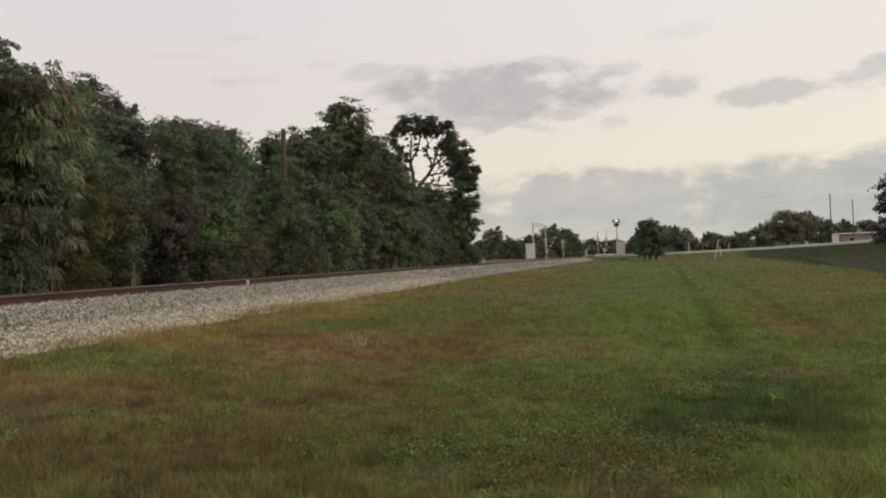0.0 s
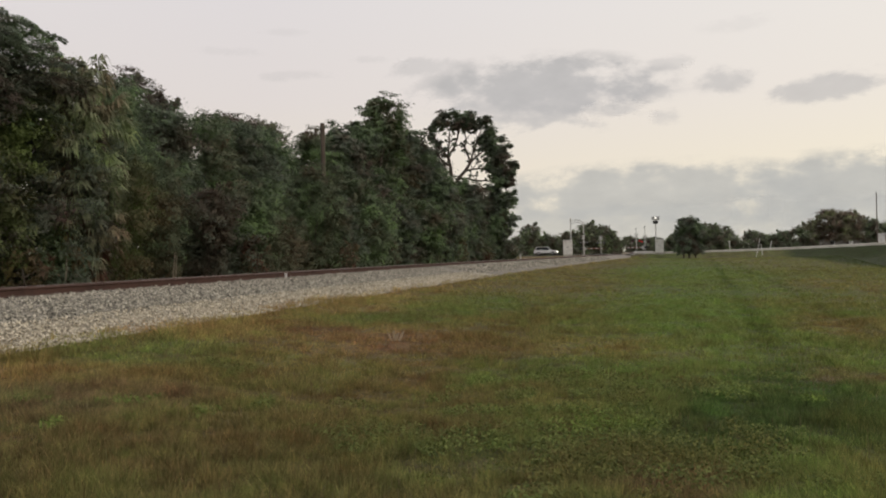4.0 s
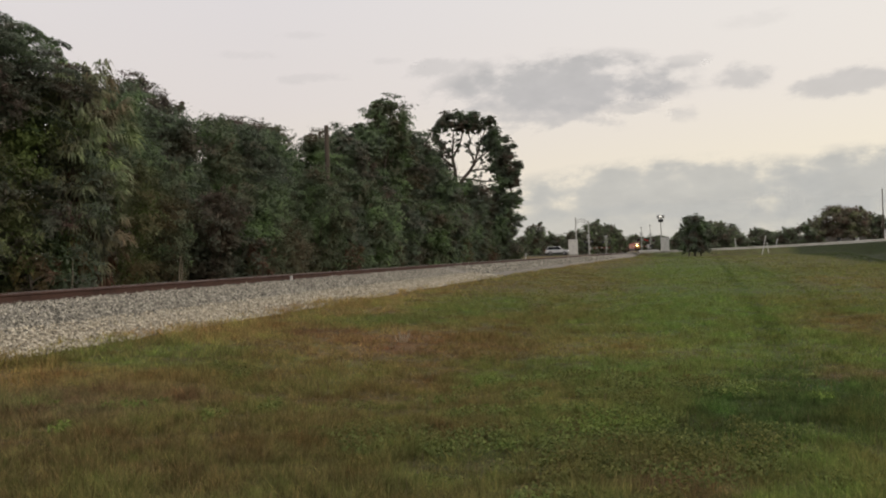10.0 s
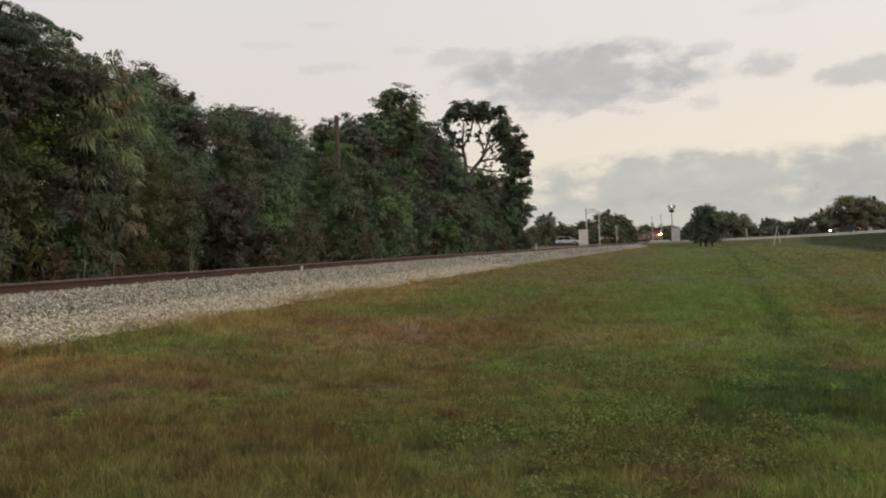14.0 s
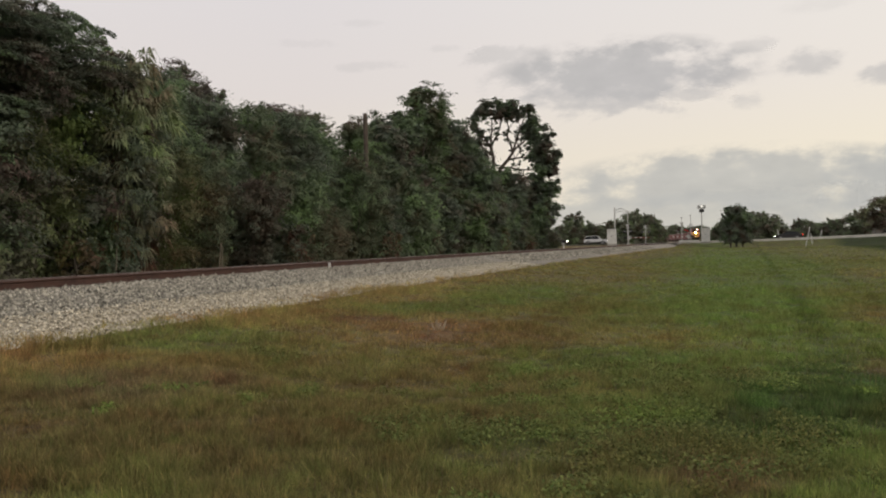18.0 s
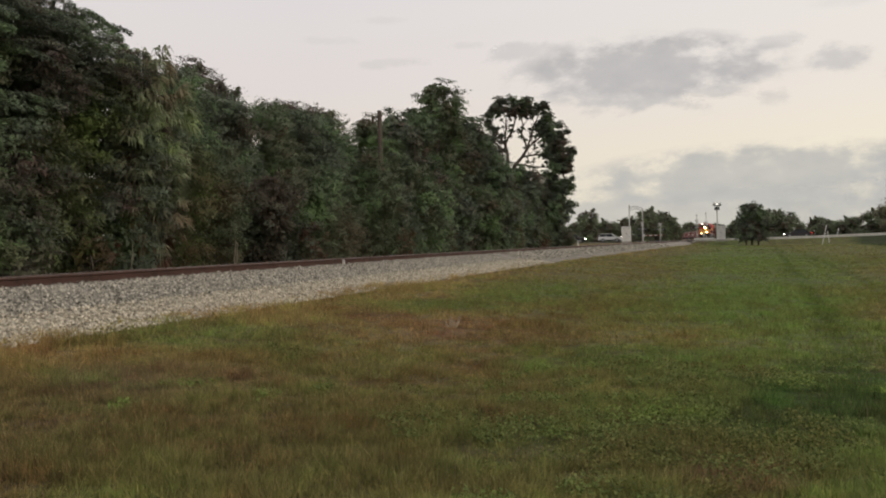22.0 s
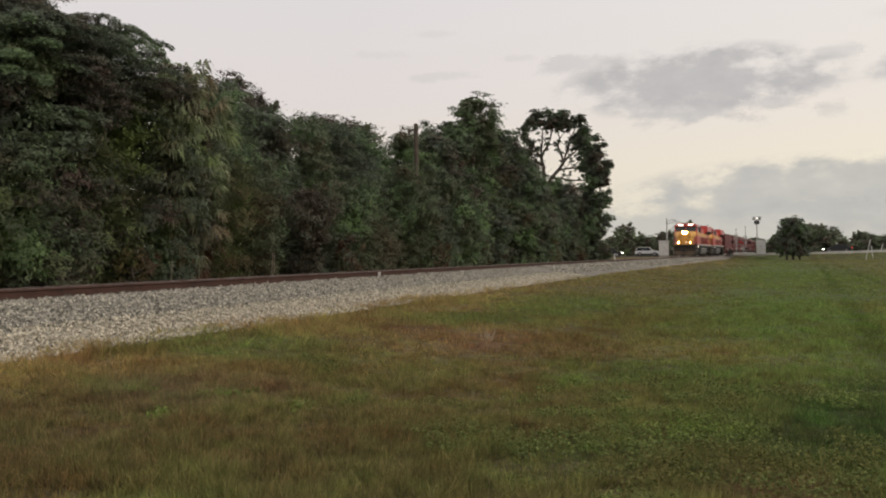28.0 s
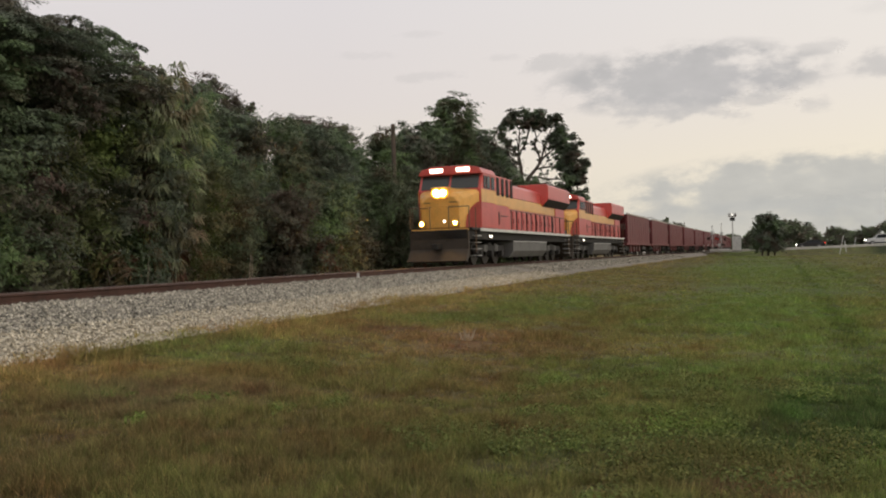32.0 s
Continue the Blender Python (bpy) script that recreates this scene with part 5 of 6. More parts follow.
    wing = prism(((-1.25, 3.35), (1.25, 3.35), (1.62, 3.75), (1.62, 4.56), (1.45, 4.68), (-1.45, 4.68), (-1.62, 4.56), (-1.62, 3.75)), B + 0.75, B + 7.1, "y")
    part("radiator_wing", soften(wing, 0.04), LOCO_RED, t, "flared red radiator wing")
    for k in (-1, 1):
        # black slab on the wing's underside: the grille and the overhang's shade in one colour
        under = prism(((k * 1.27, 3.33), (k * 1.635, 3.725), (k * 1.61, 3.76), (k * 1.24, 3.36)), B + 0.8, B + 7.05, "y")
        bmesh.ops.recalc_face_normals(under, faces=under.faces)
        part("radiator_grille_shade", under, TRUCK_BLACK, t, "black grille with painted-in shade under the wing")
        part("radiator_side", boxed(k * 1.205, k * 1.27, B + 3.7, B + 7.0, 3.46, 3.80), TRUCK_BLACK, t)
        part("cabinet_vent", boxed(k * 1.452, k * 1.462, y0 - 0.9, y0 - 0.72, 1.95, 2.55, 0.004), TRUCK_BLACK, t, "narrow black vent")
        part("cabinet_grab", boxed(k * 1.452, k * 1.475, y0 - 2.3, y0 - 1.1, 2.36, 2.40), DARK_STEEL, t)
        n = 13
        for i in range(n):
            ya = B + 1.5 + i * (y0 - 2.8 - B - 1.5) / n
            dr = part("hood_door", boxed(k * 1.20, k * 1.228, ya + 0.08, ya + 0.72, 1.80, 2.72, 0.012), LOCO_RED, t)
            part("latch", boxed(k * 1.229, k * 1.245, ya + 0.64, ya + 0.69, 2.1, 2.35), DARK_STEEL, dr)
            # plain black strips added for the dark gaps between the doors
            part("door_gap", boxed(k * 1.203, k * 1.226, ya - 0.10, ya + 0.06, 1.78, 2.78), TRUCK_BLACK, t, "plain black strip for the gap between the hood doors")
            if i % 2 == 0:
                part("stanchion", rodded((k * 1.52, ya, 1.70), (k * 1.52, ya, 2.72), 0.028, None, 6), TRUCK_BLACK, t)
        handrail(t, ((k * 1.52, B + 1.5, 2.72), (k * 1.52, y0 - 2.7, 2.72)))
        part("air_tank", rodded((k * 1.15, -4.6, 1.02), (k * 1.15, -1.0, 1.02), 0.17, None, 12), TRUCK_BLACK, t)
    part("exhaust", boxed(-0.4, 0.4, -1.6, -0.7, 4.25, 4.42, 0.03), DARK_STEEL, t)
    part("equipment_cab", boxed(-1.45, 1.45, y0 - 3.4, y0 - 0.02, 3.46, 4.34, 0.05), LOCO_RED, t, "red equipment cabin behind the cab")
    for k in (-1, 1):
        for j in range(4):
            ya = y0 - 0.70 - 0.82 * j
            gr = part("brake_grille", boxed(k * 1.453, k * 1.475, ya - 0.21, ya + 0.21, 3.36, 4.26, 0.01), TRUCK_BLACK, t, "dark brake grid grille")
            for q in range(4):
                part("slat", boxed(k * 1.476, k * 1.487, ya - 0.17, ya + 0.17, 3.52 + 0.17 * q, 3.56 + 0.17 * q), DARK_STEEL, gr)
    part("horn", boxed(-0.15, 0.15, y0 + 0.5, y0 + 0.9, 4.66, 4.82, 0.03), GALV, t)
    return t


def hopper():
    """An open aggregate hopper wagon, 16.6 m over its body."""
    t = tagged(empty("hopper_wagon"), "dark oxide red hopper wagon with ribbed sides in the freight train", "freight wagon", "hopper wagons of the train")
    H, L, W = 3.98, 8.0, 1.55
    # open body: sides, sloping ends, floor
    for k in (-1, 1):
        part("side_sheet", boxed(k * (W - 0.05), k * W, -L, L, 1.25, H), HOPPER_RED, t)
        part("top_chord", boxed(k * (W - 0.12), k * (W + 0.06), -L - 0.05, L + 0.05, H, H + 0.14, 0.02), HOPPER_SKY_EDGE, t, "top edge painted pale as a sky highlight")
        part("side_sill", boxed(k * (W - 0.10), k * (W + 0.05), -L - 0.9, L + 0.9, 1.05, 1.25, 0.02), HOPPER_RED, t)
        for i in range(11):
            y = -L + 0.05 + (2 * L - 0.1) * i / 10
            part("rib", boxed(k * W, k * (W + 0.022), y - 0.035, y + 0.035, 1.25, H), HOPPER_RED, t)
    for k in (-1, 1):
        prof = ((k * L, H), (k * L - 0.06 * k, H), (k * (L - 2.3), 1.2), (k * (L - 2.25), 1.1))
        part("end_slope", prism(prof, -W + 0.06, W - 0.06), HOPPER_RED, t)
        part("end_platform", boxed(-W + 0.1, W - 0.1, k * (L - 0.3), k * (L + 0.9), 1.0, 1.2), HOPPER_RED, t)
        for x in (-W + 0.12, W - 0.12):
            part("end_post", boxed(x - 0.06, x + 0.06, k * L - 0.05, k * L + 0.05, 1.2, H), HOPPER_RED, t)
        bm = bmesh.new()
        for x in (-1.3, -0.85):
            rod(bm, (x, k * (L + 0.75), 1.2), (x, k * (L + 0.75), 3.2), 0.02, None, 6)
        for j in range(6):
            rod(bm, (-1.3, k * (L + 0.75), 1.45 + 0.33 * j), (-0.85, k * (L + 0.75), 1.45 + 0.33 * j), 0.016, None, 6)
        part("ladder", bm, HOPPER_RED, t)
        part("coupler", boxed(-0.14, 0.14, k * (L + 0.85), k * (L + 1.25), 0.76, 1.0, 0.04), TRUCK_BLACK, t)
        bogie(t, k * 6.2, 2, 1.75)
        for j in (0.9, 3.0):
            prof = ((k * j - 0.95, 1.25), (k * j + 0.95, 1.25), (k * j + 0.28, 0.40), (k * j - 0.28, 0.40))
            part("discharge_chute", prism(prof, -1.1, 1.1), HOPPER_RED, t)
    part("centre_sill", boxed(-0.2, 0.2, -L - 0.8, L + 0.8, 0.9, 1.2), TRUCK_BLACK, t)
    part("load", soften(prism(((-L + 0.9, 2.6), (-L + 0.5, 3.1), (-3, 3.5), (0, 3.3), (3.2, 3.55), (L - 0.5, 3.1), (L - 0.9, 2.6)), -W + 0.07, W - 0.07), 0.2), BALLAST, t, "load of crushed stone")
    return t


TRAIN = []
lead = locomotive("lead_locomotive", True)
second = locomotive("second_locomotive", False)
TRAIN += [(lead, 11.3), (second, 11.3 + 22.6)]
wagon = hopper()
back_ = 45.2
for i in range(18):
    w_ = wagon if i == 0 else copy_thing(wagon, Matrix())
    TRAIN.append((w_, back_ + 9.25 + 18.5 * i))


# ---- road vehicles ----
CAR_WHITE = painted("white_car_paint", (0.72, 0.72, 0.71), 0.25, 0.0, 0.06, 0.7)
CAR_DARK = painted("black_car_paint", (0.025, 0.022, 0.024), 0.2, 0.1, 0.1, 0.7)
RUBBER = painted("tyre_rubber", (0.03, 0.03, 0.03), 0.85, 0.0, 0.2, 3.0)
ALLOY = painted("alloy_wheel", (0.42, 0.42, 0.42), 0.35, 0.7, 0.2, 2.0)
CAR_LAMP = glowing("car_headlamp", (1.0, 0.93, 0.80), 10.0)
TAIL_GLASS = painted("red_lamp_glass", (0.22, 0.03, 0.025), 0.2, 0.0, 0.1, 1.0)
CAR_TAIL = glowing("car_tail_lamp", (1.0, 0.05, 0.03), 1.4)


def vehicle(name, label, paint, low, glass, length, width, wheels, lamp_z, bed=None, lit=True):
    """A road vehicle facing +x: body drawn out from its side view, glasshouse narrowed above, wheels, lamps."""
    t = tagged(empty(name), label, "car" if bed is None else "pickup truck")
    body = prism(low, -width / 2, width / 2, "y")
    part("body", soften(body, 0.07), paint, t)
    top = bmesh.new()
    k = width / 2 - 0.06
    va = [top.verts.new((x, -k + (0.16 if z > 1.2 else 0), z)) for x, z in glass]
    vb = [top.verts.new((x, k - (0.16 if z > 1.2 else 0), z)) for x, z in glass]
    n = len(glass)
    for i in range(n):
        top.faces.new((va[i], va[(i + 1) % n], vb[(i + 1) % n], vb[i]))
    top.faces.new(va[::-1])
    top.faces.new(vb)
    bmesh.ops.recalc_face_normals(top, faces=top.faces)
    part("glasshouse", top, WINDSCREEN, t, "dark tinted windows")
    zs = max(z for x, z in glass)
    rx = [x for x, z in glass if z > zs - 0.12]
    part("roof", boxed(min(rx) - 0.04, max(rx) + 0.04, -k + 0.10, k - 0.10, zs - 0.03, zs + 0.05, 0.02), paint, t)
    bx = sorted(x for x, z in glass if z <= zs - 0.12)
    for sgn in (-1, 1):
        for (xa, xb) in ((bx[0], min(rx)), (bx[-1], max(rx)), ((min(rx) + max(rx)) / 2, (min(rx) + max(rx)) / 2)):
            zlow = min(z for x, z in glass)
            part("pillar", rodded((xa, sgn * (k + 0.005), zlow), (xb, sgn * (k - 0.145), zs), 0.045, None, 6), paint, t)
    for x in wheels:
        for sgn in (-1, 1):
            y = sgn * (width / 2 - 0.10)
            w = part("wheel", rodded((x, y - 0.11, 0.34), (x, y + 0.11, 0.34), 0.34, None, 24), RUBBER, t)
            part("rim", rodded((x, y + sgn * 0.105, 0.34), (x, y + sgn * 0.118, 0.34), 0.22, None, 16), ALLOY, w)
            arch = bmesh.new()
            for j in range(8):
                a0, a1 = math.pi * j / 8, math.pi * (j + 1) / 8
                rod(arch, (x + 0.40 * math.cos(a0), sgn * (width / 2 + 0.002), 0.34 + 0.40 * math.sin(a0)), (x + 0.40 * math.cos(a1), sgn * (width / 2 + 0.002), 0.34 + 0.40 * math.sin(a1)), 0.035, None, 6)
            part("wheel_arch", arch, DARK_STEEL, t)
    f, b = max(x for x, z in low), min(x for x, z in low)
    for sgn in (-1, 1):
        part("headlamp", boxed(f - 0.30, f + 0.02, sgn * (width / 2 - 0.34) - 0.16, sgn * (width / 2 - 0.34) + 0.24 * 1.0, lamp_z - 0.08, lamp_z + 0.08, 0.03), CAR_LAMP if lit else ALLOY, t, "lit headlamp" if lit else "")
        part("tail_lamp", boxed(b - 0.02, b + 0.12, sgn * (width / 2 - 0.22) - 0.14, sgn * (width / 2 - 0.22) + 0.22, lamp_z + 0.08, lamp_z + 0.32, 0.02), TAIL_GLASS if name.endswith("suv") else CAR_TAIL, t, "red tail lamp")
        part("mirror", boxed(bx[-1] - 0.35, bx[-1] - 0.2, sgn * (width / 2) - 0.02, sgn * (width / 2 + 0.16), min(z for x, z in glass), min(z for x, z in glass) + 0.14, 0.03), paint, t)
        part("door_seam", boxed(-0.02, 0.0, sgn * width / 2 - 0.004, sgn * width / 2 + 0.004, 0.42, 0.95), DARK_STEEL, t)
        part("side_sill", boxed(b + 0.25, f - 0.25, sgn * (width / 2 - 0.03), sgn * (width / 2 + 0.012), 0.30, 0.50, 0.01), DARK_STEEL, t, "dark lower sill")
        part("side_glass", boxed(bx[0] + 0.35, bx[-1] - 0.55, sgn * (k - 0.06) - 0.02, sgn * (k - 0.06) + 0.02, min(z for x, z in glass) + 0.04, zs - 0.16, 0.01), WINDSCREEN, t, "dark side window")
    part("front_bumper", boxed(f - 0.12, f + 0.05, -width / 2 + 0.08, width / 2 - 0.08, 0.28, 0.52, 0.04), DARK_STEEL if paint is CAR_WHITE else paint, t)
    part("number_plate", boxed(b - 0.03, b - 0.018, -0.16, 0.16, 0.7, 0.85), WHITE_PAINT, t)
    return t


suv = vehicle("white_suv", "white sport utility vehicle with lit headlamps waiting at the crossing", CAR_WHITE,
              ((-2.2, 0.35), (2.15, 0.32), (2.28, 0.55), (2.25, 0.82), (1.9, 0.98), (0.95, 1.06), (-2.15, 1.08), (-2.3, 0.75)),
              ((-2.12, 1.04), (1.05, 1.02), (0.30, 1.60), (-0.6, 1.66), (-1.75, 1.60)), 4.5, 1.85, (1.38, -1.36), 0.78)
sedan = vehicle("black_sedan", "black saloon car with red tail lamps stopped on the road", CAR_DARK,
                ((-2.35, 0.35), (2.3, 0.30), (2.42, 0.5), (2.38, 0.70), (1.7, 0.88), (0.95, 0.94), (-1.7, 0.98), (-2.4, 0.92), (-2.45, 0.6)),
                ((-1.95, 0.94), (1.15, 0.92), (0.30, 1.38), (-0.5, 1.44), (-1.2, 1.36)), 4.8, 1.82, (1.45, -1.42), 0.66)
pickup = vehicle("white_pickup", "white crew-cab pickup truck waiting on the road", CAR_WHITE,
                 ((-2.8, 0.50), (2.7, 0.46), (2.86, 0.7), (2.82, 1.05), (2.5, 1.18), (1.35, 1.24), (-2.8, 1.22), (-2.9, 0.85)),
                 ((-2.6, 1.18), (1.45, 1.18), (0.75, 1.80), (-0.3, 1.88), (-2.2, 1.82)), 5.7, 2.0, (1.8, -1.75), 0.92, bed=True)
waiting = vehicle("dark_suv", "dark sport utility vehicle with lit headlamps queuing on the road", CAR_DARK,
                  ((-2.2, 0.35), (2.15, 0.32), (2.28, 0.55), (2.25, 0.82), (1.9, 0.98), (0.95, 1.06), (-2.15, 1.08), (-2.3, 0.75)),
                  ((-2.12, 1.04), (1.05, 1.02), (0.30, 1.60), (-0.6, 1.66), (-1.75, 1.60)), 4.5, 1.85, (1.38, -1.36), 0.78)


# ---- clouds ----
def cloud_material(name, seed, dark, light, cover, thin):
    m = bpy.data.materials.new(name)
    m.use_nodes = True
    nt = m.node_tree
    nt.nodes.clear()
    tcn = nt.nodes.new("ShaderNodeTexCoord")
    mp = nt.nodes.new("ShaderNodeMapping")
    mp.inputs["Location"].default_value = (seed, seed * 0.37, 0)
    mp.inputs["Scale"].default_value = (0.0075, 0.0, 0.0150)
    nt.links.new(tcn.outputs["Object"], mp.inputs["Vector"])
    n = nt.nodes.new("ShaderNodeTexNoise")
    n.inputs["Scale"].default_value, n.inputs["Detail"].default_value, n.inputs["Roughness"].default_value = 1.0, 8, 0.56
    nt.links.new(mp.outputs[0], n.inputs["Vector"])
    # fade towards the rim of the cloud
    ln = nt.nodes.new("ShaderNodeVectorMath")
    ln.operation = "SUBTRACT"
    ln.inputs[1].default_value = (0.5, 0.5, 0.5)
    nt.links.new(tcn.outputs["Generated"], ln.inputs[0])
    flat = nt.nodes.new("ShaderNodeVectorMath")
    flat.operation = "MULTIPLY"
    flat.inputs[1].default_value = (2, 0, 2)
    nt.links.new(ln.outputs[0], flat.inputs[0])
    ln2 = nt.nodes.new("ShaderNodeVectorMath")
    ln2.operation = "LENGTH"
    nt.links.new(flat.outputs[0], ln2.inputs[0])
    rim = nt.nodes.new("ShaderNodeMapRange")
    rim.interpolation_type = "SMOOTHSTEP"
    rim.inputs["From Min"].default_value, rim.inputs["From Max"].default_value = 1.0, 0.0
    nt.links.new(ln2.outputs["Value"], rim.inputs["Value"])
    add = nt.nodes.new("ShaderNodeMath")
    add.operation = "MULTIPLY_ADD"
    add.inputs[1].default_value = 3.5
    nt.links.new(n.outputs["Fac"], add.inputs[0])
    nt.links.new(rim.outputs[0], add.inputs[2])
    alpha = nt.nodes.new("ShaderNodeMapRange")
    alpha.interpolation_type = "SMOOTHSTEP"
    alpha.inputs["From Min"].default_value, alpha.inputs["From Max"].default_value = thin + 0.45, thin + 1.45
    alpha.inputs["To Max"].default_value = cover
    nt.links.new(add.outputs[0], alpha.inputs["Value"])
    gate_ = nt.nodes.new("ShaderNodeMath")
    gate_.operation = "MULTIPLY"
    edge = nt.nodes.new("ShaderNodeMapRange")
    edge.inputs["From Min"].default_value, edge.inputs["From Max"].default_value = 1.0, 0.7
    nt.links.new(ln2.outputs["Value"], edge.inputs["Value"])
    nt.links.new(edge.outputs[0], gate_.inputs[0])
    nt.links.new(alpha.outputs[0], gate_.inputs[1])
    ramp = nt.nodes.new("ShaderNodeMix")
    ramp.data_type = "RGBA"
    ramp.inputs[6].default_value, ramp.inputs[7].default_value = (*light, 1), (*dark, 1)
    nt.links.new(n.outputs["Fac"], ramp.inputs[0])
    em = nt.nodes.new("ShaderNodeEmission")
    nt.links.new(ramp.outputs[2], em.inputs[0])
    tr = nt.nodes.new("ShaderNodeBsdfTransparent")
    mix = nt.nodes.new("ShaderNodeMixShader")
    nt.links.new(gate_.outputs[0], mix.inputs[0])
    nt.links.new(tr.outputs[0], mix.inputs[1])
    nt.links.new(em.outputs[0], mix.inputs[2])
    o = nt.nodes.new("ShaderNodeOutputMaterial")
    nt.links.new(mix.outputs[0], o.inputs[0])
    return m


CLOUDS = []
CLOUD_D = 3000.0


def cloud(az, el, wide, high, seed, cover, dark=(0.40, 0.37, 0.38), light=(0.62, 0.58, 0.57), thin=1.45):
    """A bank of cloud far off: az, el at the start, its size in degrees."""
    w, h = CLOUD_D * radians(wide), CLOUD_D * radians(high)
    bm = bmesh.new()
    n = 12
    top = [bm.verts.new((w * (i / n - 0.5), -w * 0.06 * (1 - (2 * i / n - 1) ** 2), h / 2)) for i in range(n + 1)]
    low = [bm.verts.new((w * (i / n - 0.5), -w * 0.06 * (1 - (2 * i / n - 1) ** 2), -h / 2)) for i in range(n + 1)]
    for i in range(n):
        bm.faces.new((low[i], low[i + 1], top[i + 1], top[i]))
    ob = part("cloud", bm, cloud_material("cloud_vapour", seed, dark, light, cover, thin))
    tagged(ob, "soft grey evening cloud drifting across the pale sky", "cloud", "clouds")
    ob.visible_shadow = False
    CLOUDS.append((ob, az, el, 0.155))
    return ob


SOFT = (0.46, 0.45, 0.445), (0.61, 0.585, 0.575), 1.4
SOFT_THICK = (0.45, 0.44, 0.435), (0.61, 0.585, 0.575), 0.95
BANK = (0.405, 0.408, 0.40), (0.60, 0.59, 0.55), 0.88
for az_, el_, wide_, high_, seed_, cover_, tone_ in (
        (3.9, 11.0, 20.5, 5.2, 3.0, 1.0, SOFT_THICK), (3.6, 9.5, 15.0, 4.2, 8.0, 0.75, SOFT), (-3.6, 12.6, 10.0, 2.0, 9.0, 0.45, SOFT), (12.2, 8.8, 4.6, 1.7, 29.0, 0.45, SOFT), (8.9, 9.4, 5.0, 1.2, 33.0, 0.55, SOFT),
        (15.6, 10.9, 5.0, 2.6, 23.0, 0.65, SOFT), (12.4, 12.2, 5.0, 1.3, 26.0, 0.4, SOFT), (21.6, 9.6, 14.0, 3.0, 17.0, 0.68, SOFT), (28.0, 10.3, 10.0, 3.2, 19.0, 0.62, SOFT), (17.0, 14.2, 7.0, 1.6, 37.0, 0.16, SOFT),
        (-17.6, 13.6, 6.0, 1.0, 31.0, 0.18, SOFT), (-12.9, 12.1, 8.5, 1.2, 35.0, 0.26, SOFT), (-7.8, 13.2, 5.0, 0.9, 39.0, 0.22, SOFT), (-13.5, 14.9, 6.0, 0.9, 43.0, 0.18, SOFT),
        (11.0, 3.7, 28.0, 5.0, 41.0, 0.85, BANK), (24.0, 3.55, 24.0, 5.4, 47.0, 0.9, BANK), (35.0, 4.3, 22.0, 6.0, 59.0, 0.85, BANK), (6.0, 1.6, 44.0, 3.6, 53.0, 0.7, BANK), (30.0, 1.6, 44.0, 3.6, 57.0, 0.7, BANK)):
    cloud(az_, el_, wide_, high_, seed_, cover_, *tone_)


# ---- grass and loose stone ----
def grass_blades(name, d0, d1, tufts, each, height, width, radius, seed, label, lean=0.55):
    """Tufts of blades over the field between two distances from the viewer's spot."""
    rng = np.random.default_rng(seed)
    az = rng.uniform(radians(-40), radians(42), tufts)
    d = np.sqrt(rng.uniform((d0 * 0.8) ** 2, (d1 * 1.25) ** 2, tufts))
    ring = np.clip((d / d0 - 0.8) / 0.45, 0, 1) * np.clip((1.25 - d / d1) / 0.45, 0, 1)
    x, y = d * np.sin(az), d * np.cos(az)
    s, r = x * AX + y * AY, x * AY - y * AX
    q = off(s) + r
    clump = value_noise(x * 4.2, y * 4.2, 5) * 0.6 + value_noise(x * 0.9, y * 0.9, 6) * 0.4
    edge = 3.12 + 0.85 * value_noise(s * 0.9, s * 0.0, 9)
    sown = np.clip((q - edge) / 0.5, 0.0, 1.0) + 0.25 * (q > 3.55) * (value_noise(s * 1.7, q * 1.7, 10) > 0.45)
    ok = (rng.random(tufts) < ring * (0.12 + 1.3 * clump) * sown) & (s < ROAD_S - 8) & (q > 3.3)
    x, y, clump, q = x[ok], y[ok], clump[ok], q[ok]
    grow = (0.25 + 1.4 * clump ** 1.5) * rng.uniform(0.55, 1.35, len(x)) * (1 + 0.6 * np.exp(-((q - 4.6) / 0.9) ** 2))
    n = len(x) * each
    x, y, grow = np.repeat(x, each), np.repeat(y, each), np.repeat(grow, each)
    a = rng.uniform(0, 6.283, n)
    out = np.sqrt(rng.random(n)) * radius
    x, y = x + np.cos(a) * out, y + np.sin(a) * out
    s, r = x * AX + y * AY, x * AY - y * AX
    z = ground_z(s, -r) - 0.01
    stalk = rng.random(n) < 0.035
    tall = height * grow * rng.uniform(0.5, 1.2, n) * np.where(stalk, 1.5, 1.0)
    ln = tall * (lean * out / radius + rng.normal(0, 0.6, n))
    w = width * rng.uniform(0.55, 1.15, n) * np.where(stalk, 0.5, 1.0)
    turn = rng.uniform(0, 6.283, n)
    base = np.stack([x, y, z], -1)
    tip = base + np.stack([np.cos(a) * ln, np.sin(a) * ln, tall], -1)
    sd = np.stack([np.cos(turn) * w, np.sin(turn) * w, np.zeros(n)], -1)
    v = np.stack([base - sd, base + sd, tip], 1)
    tagged(grid_mesh(name, v.reshape(-1, 3), np.arange(3 * n).reshape(n, 3), GRASS_BLADE, None, True), label, "grass", kind="stuff")


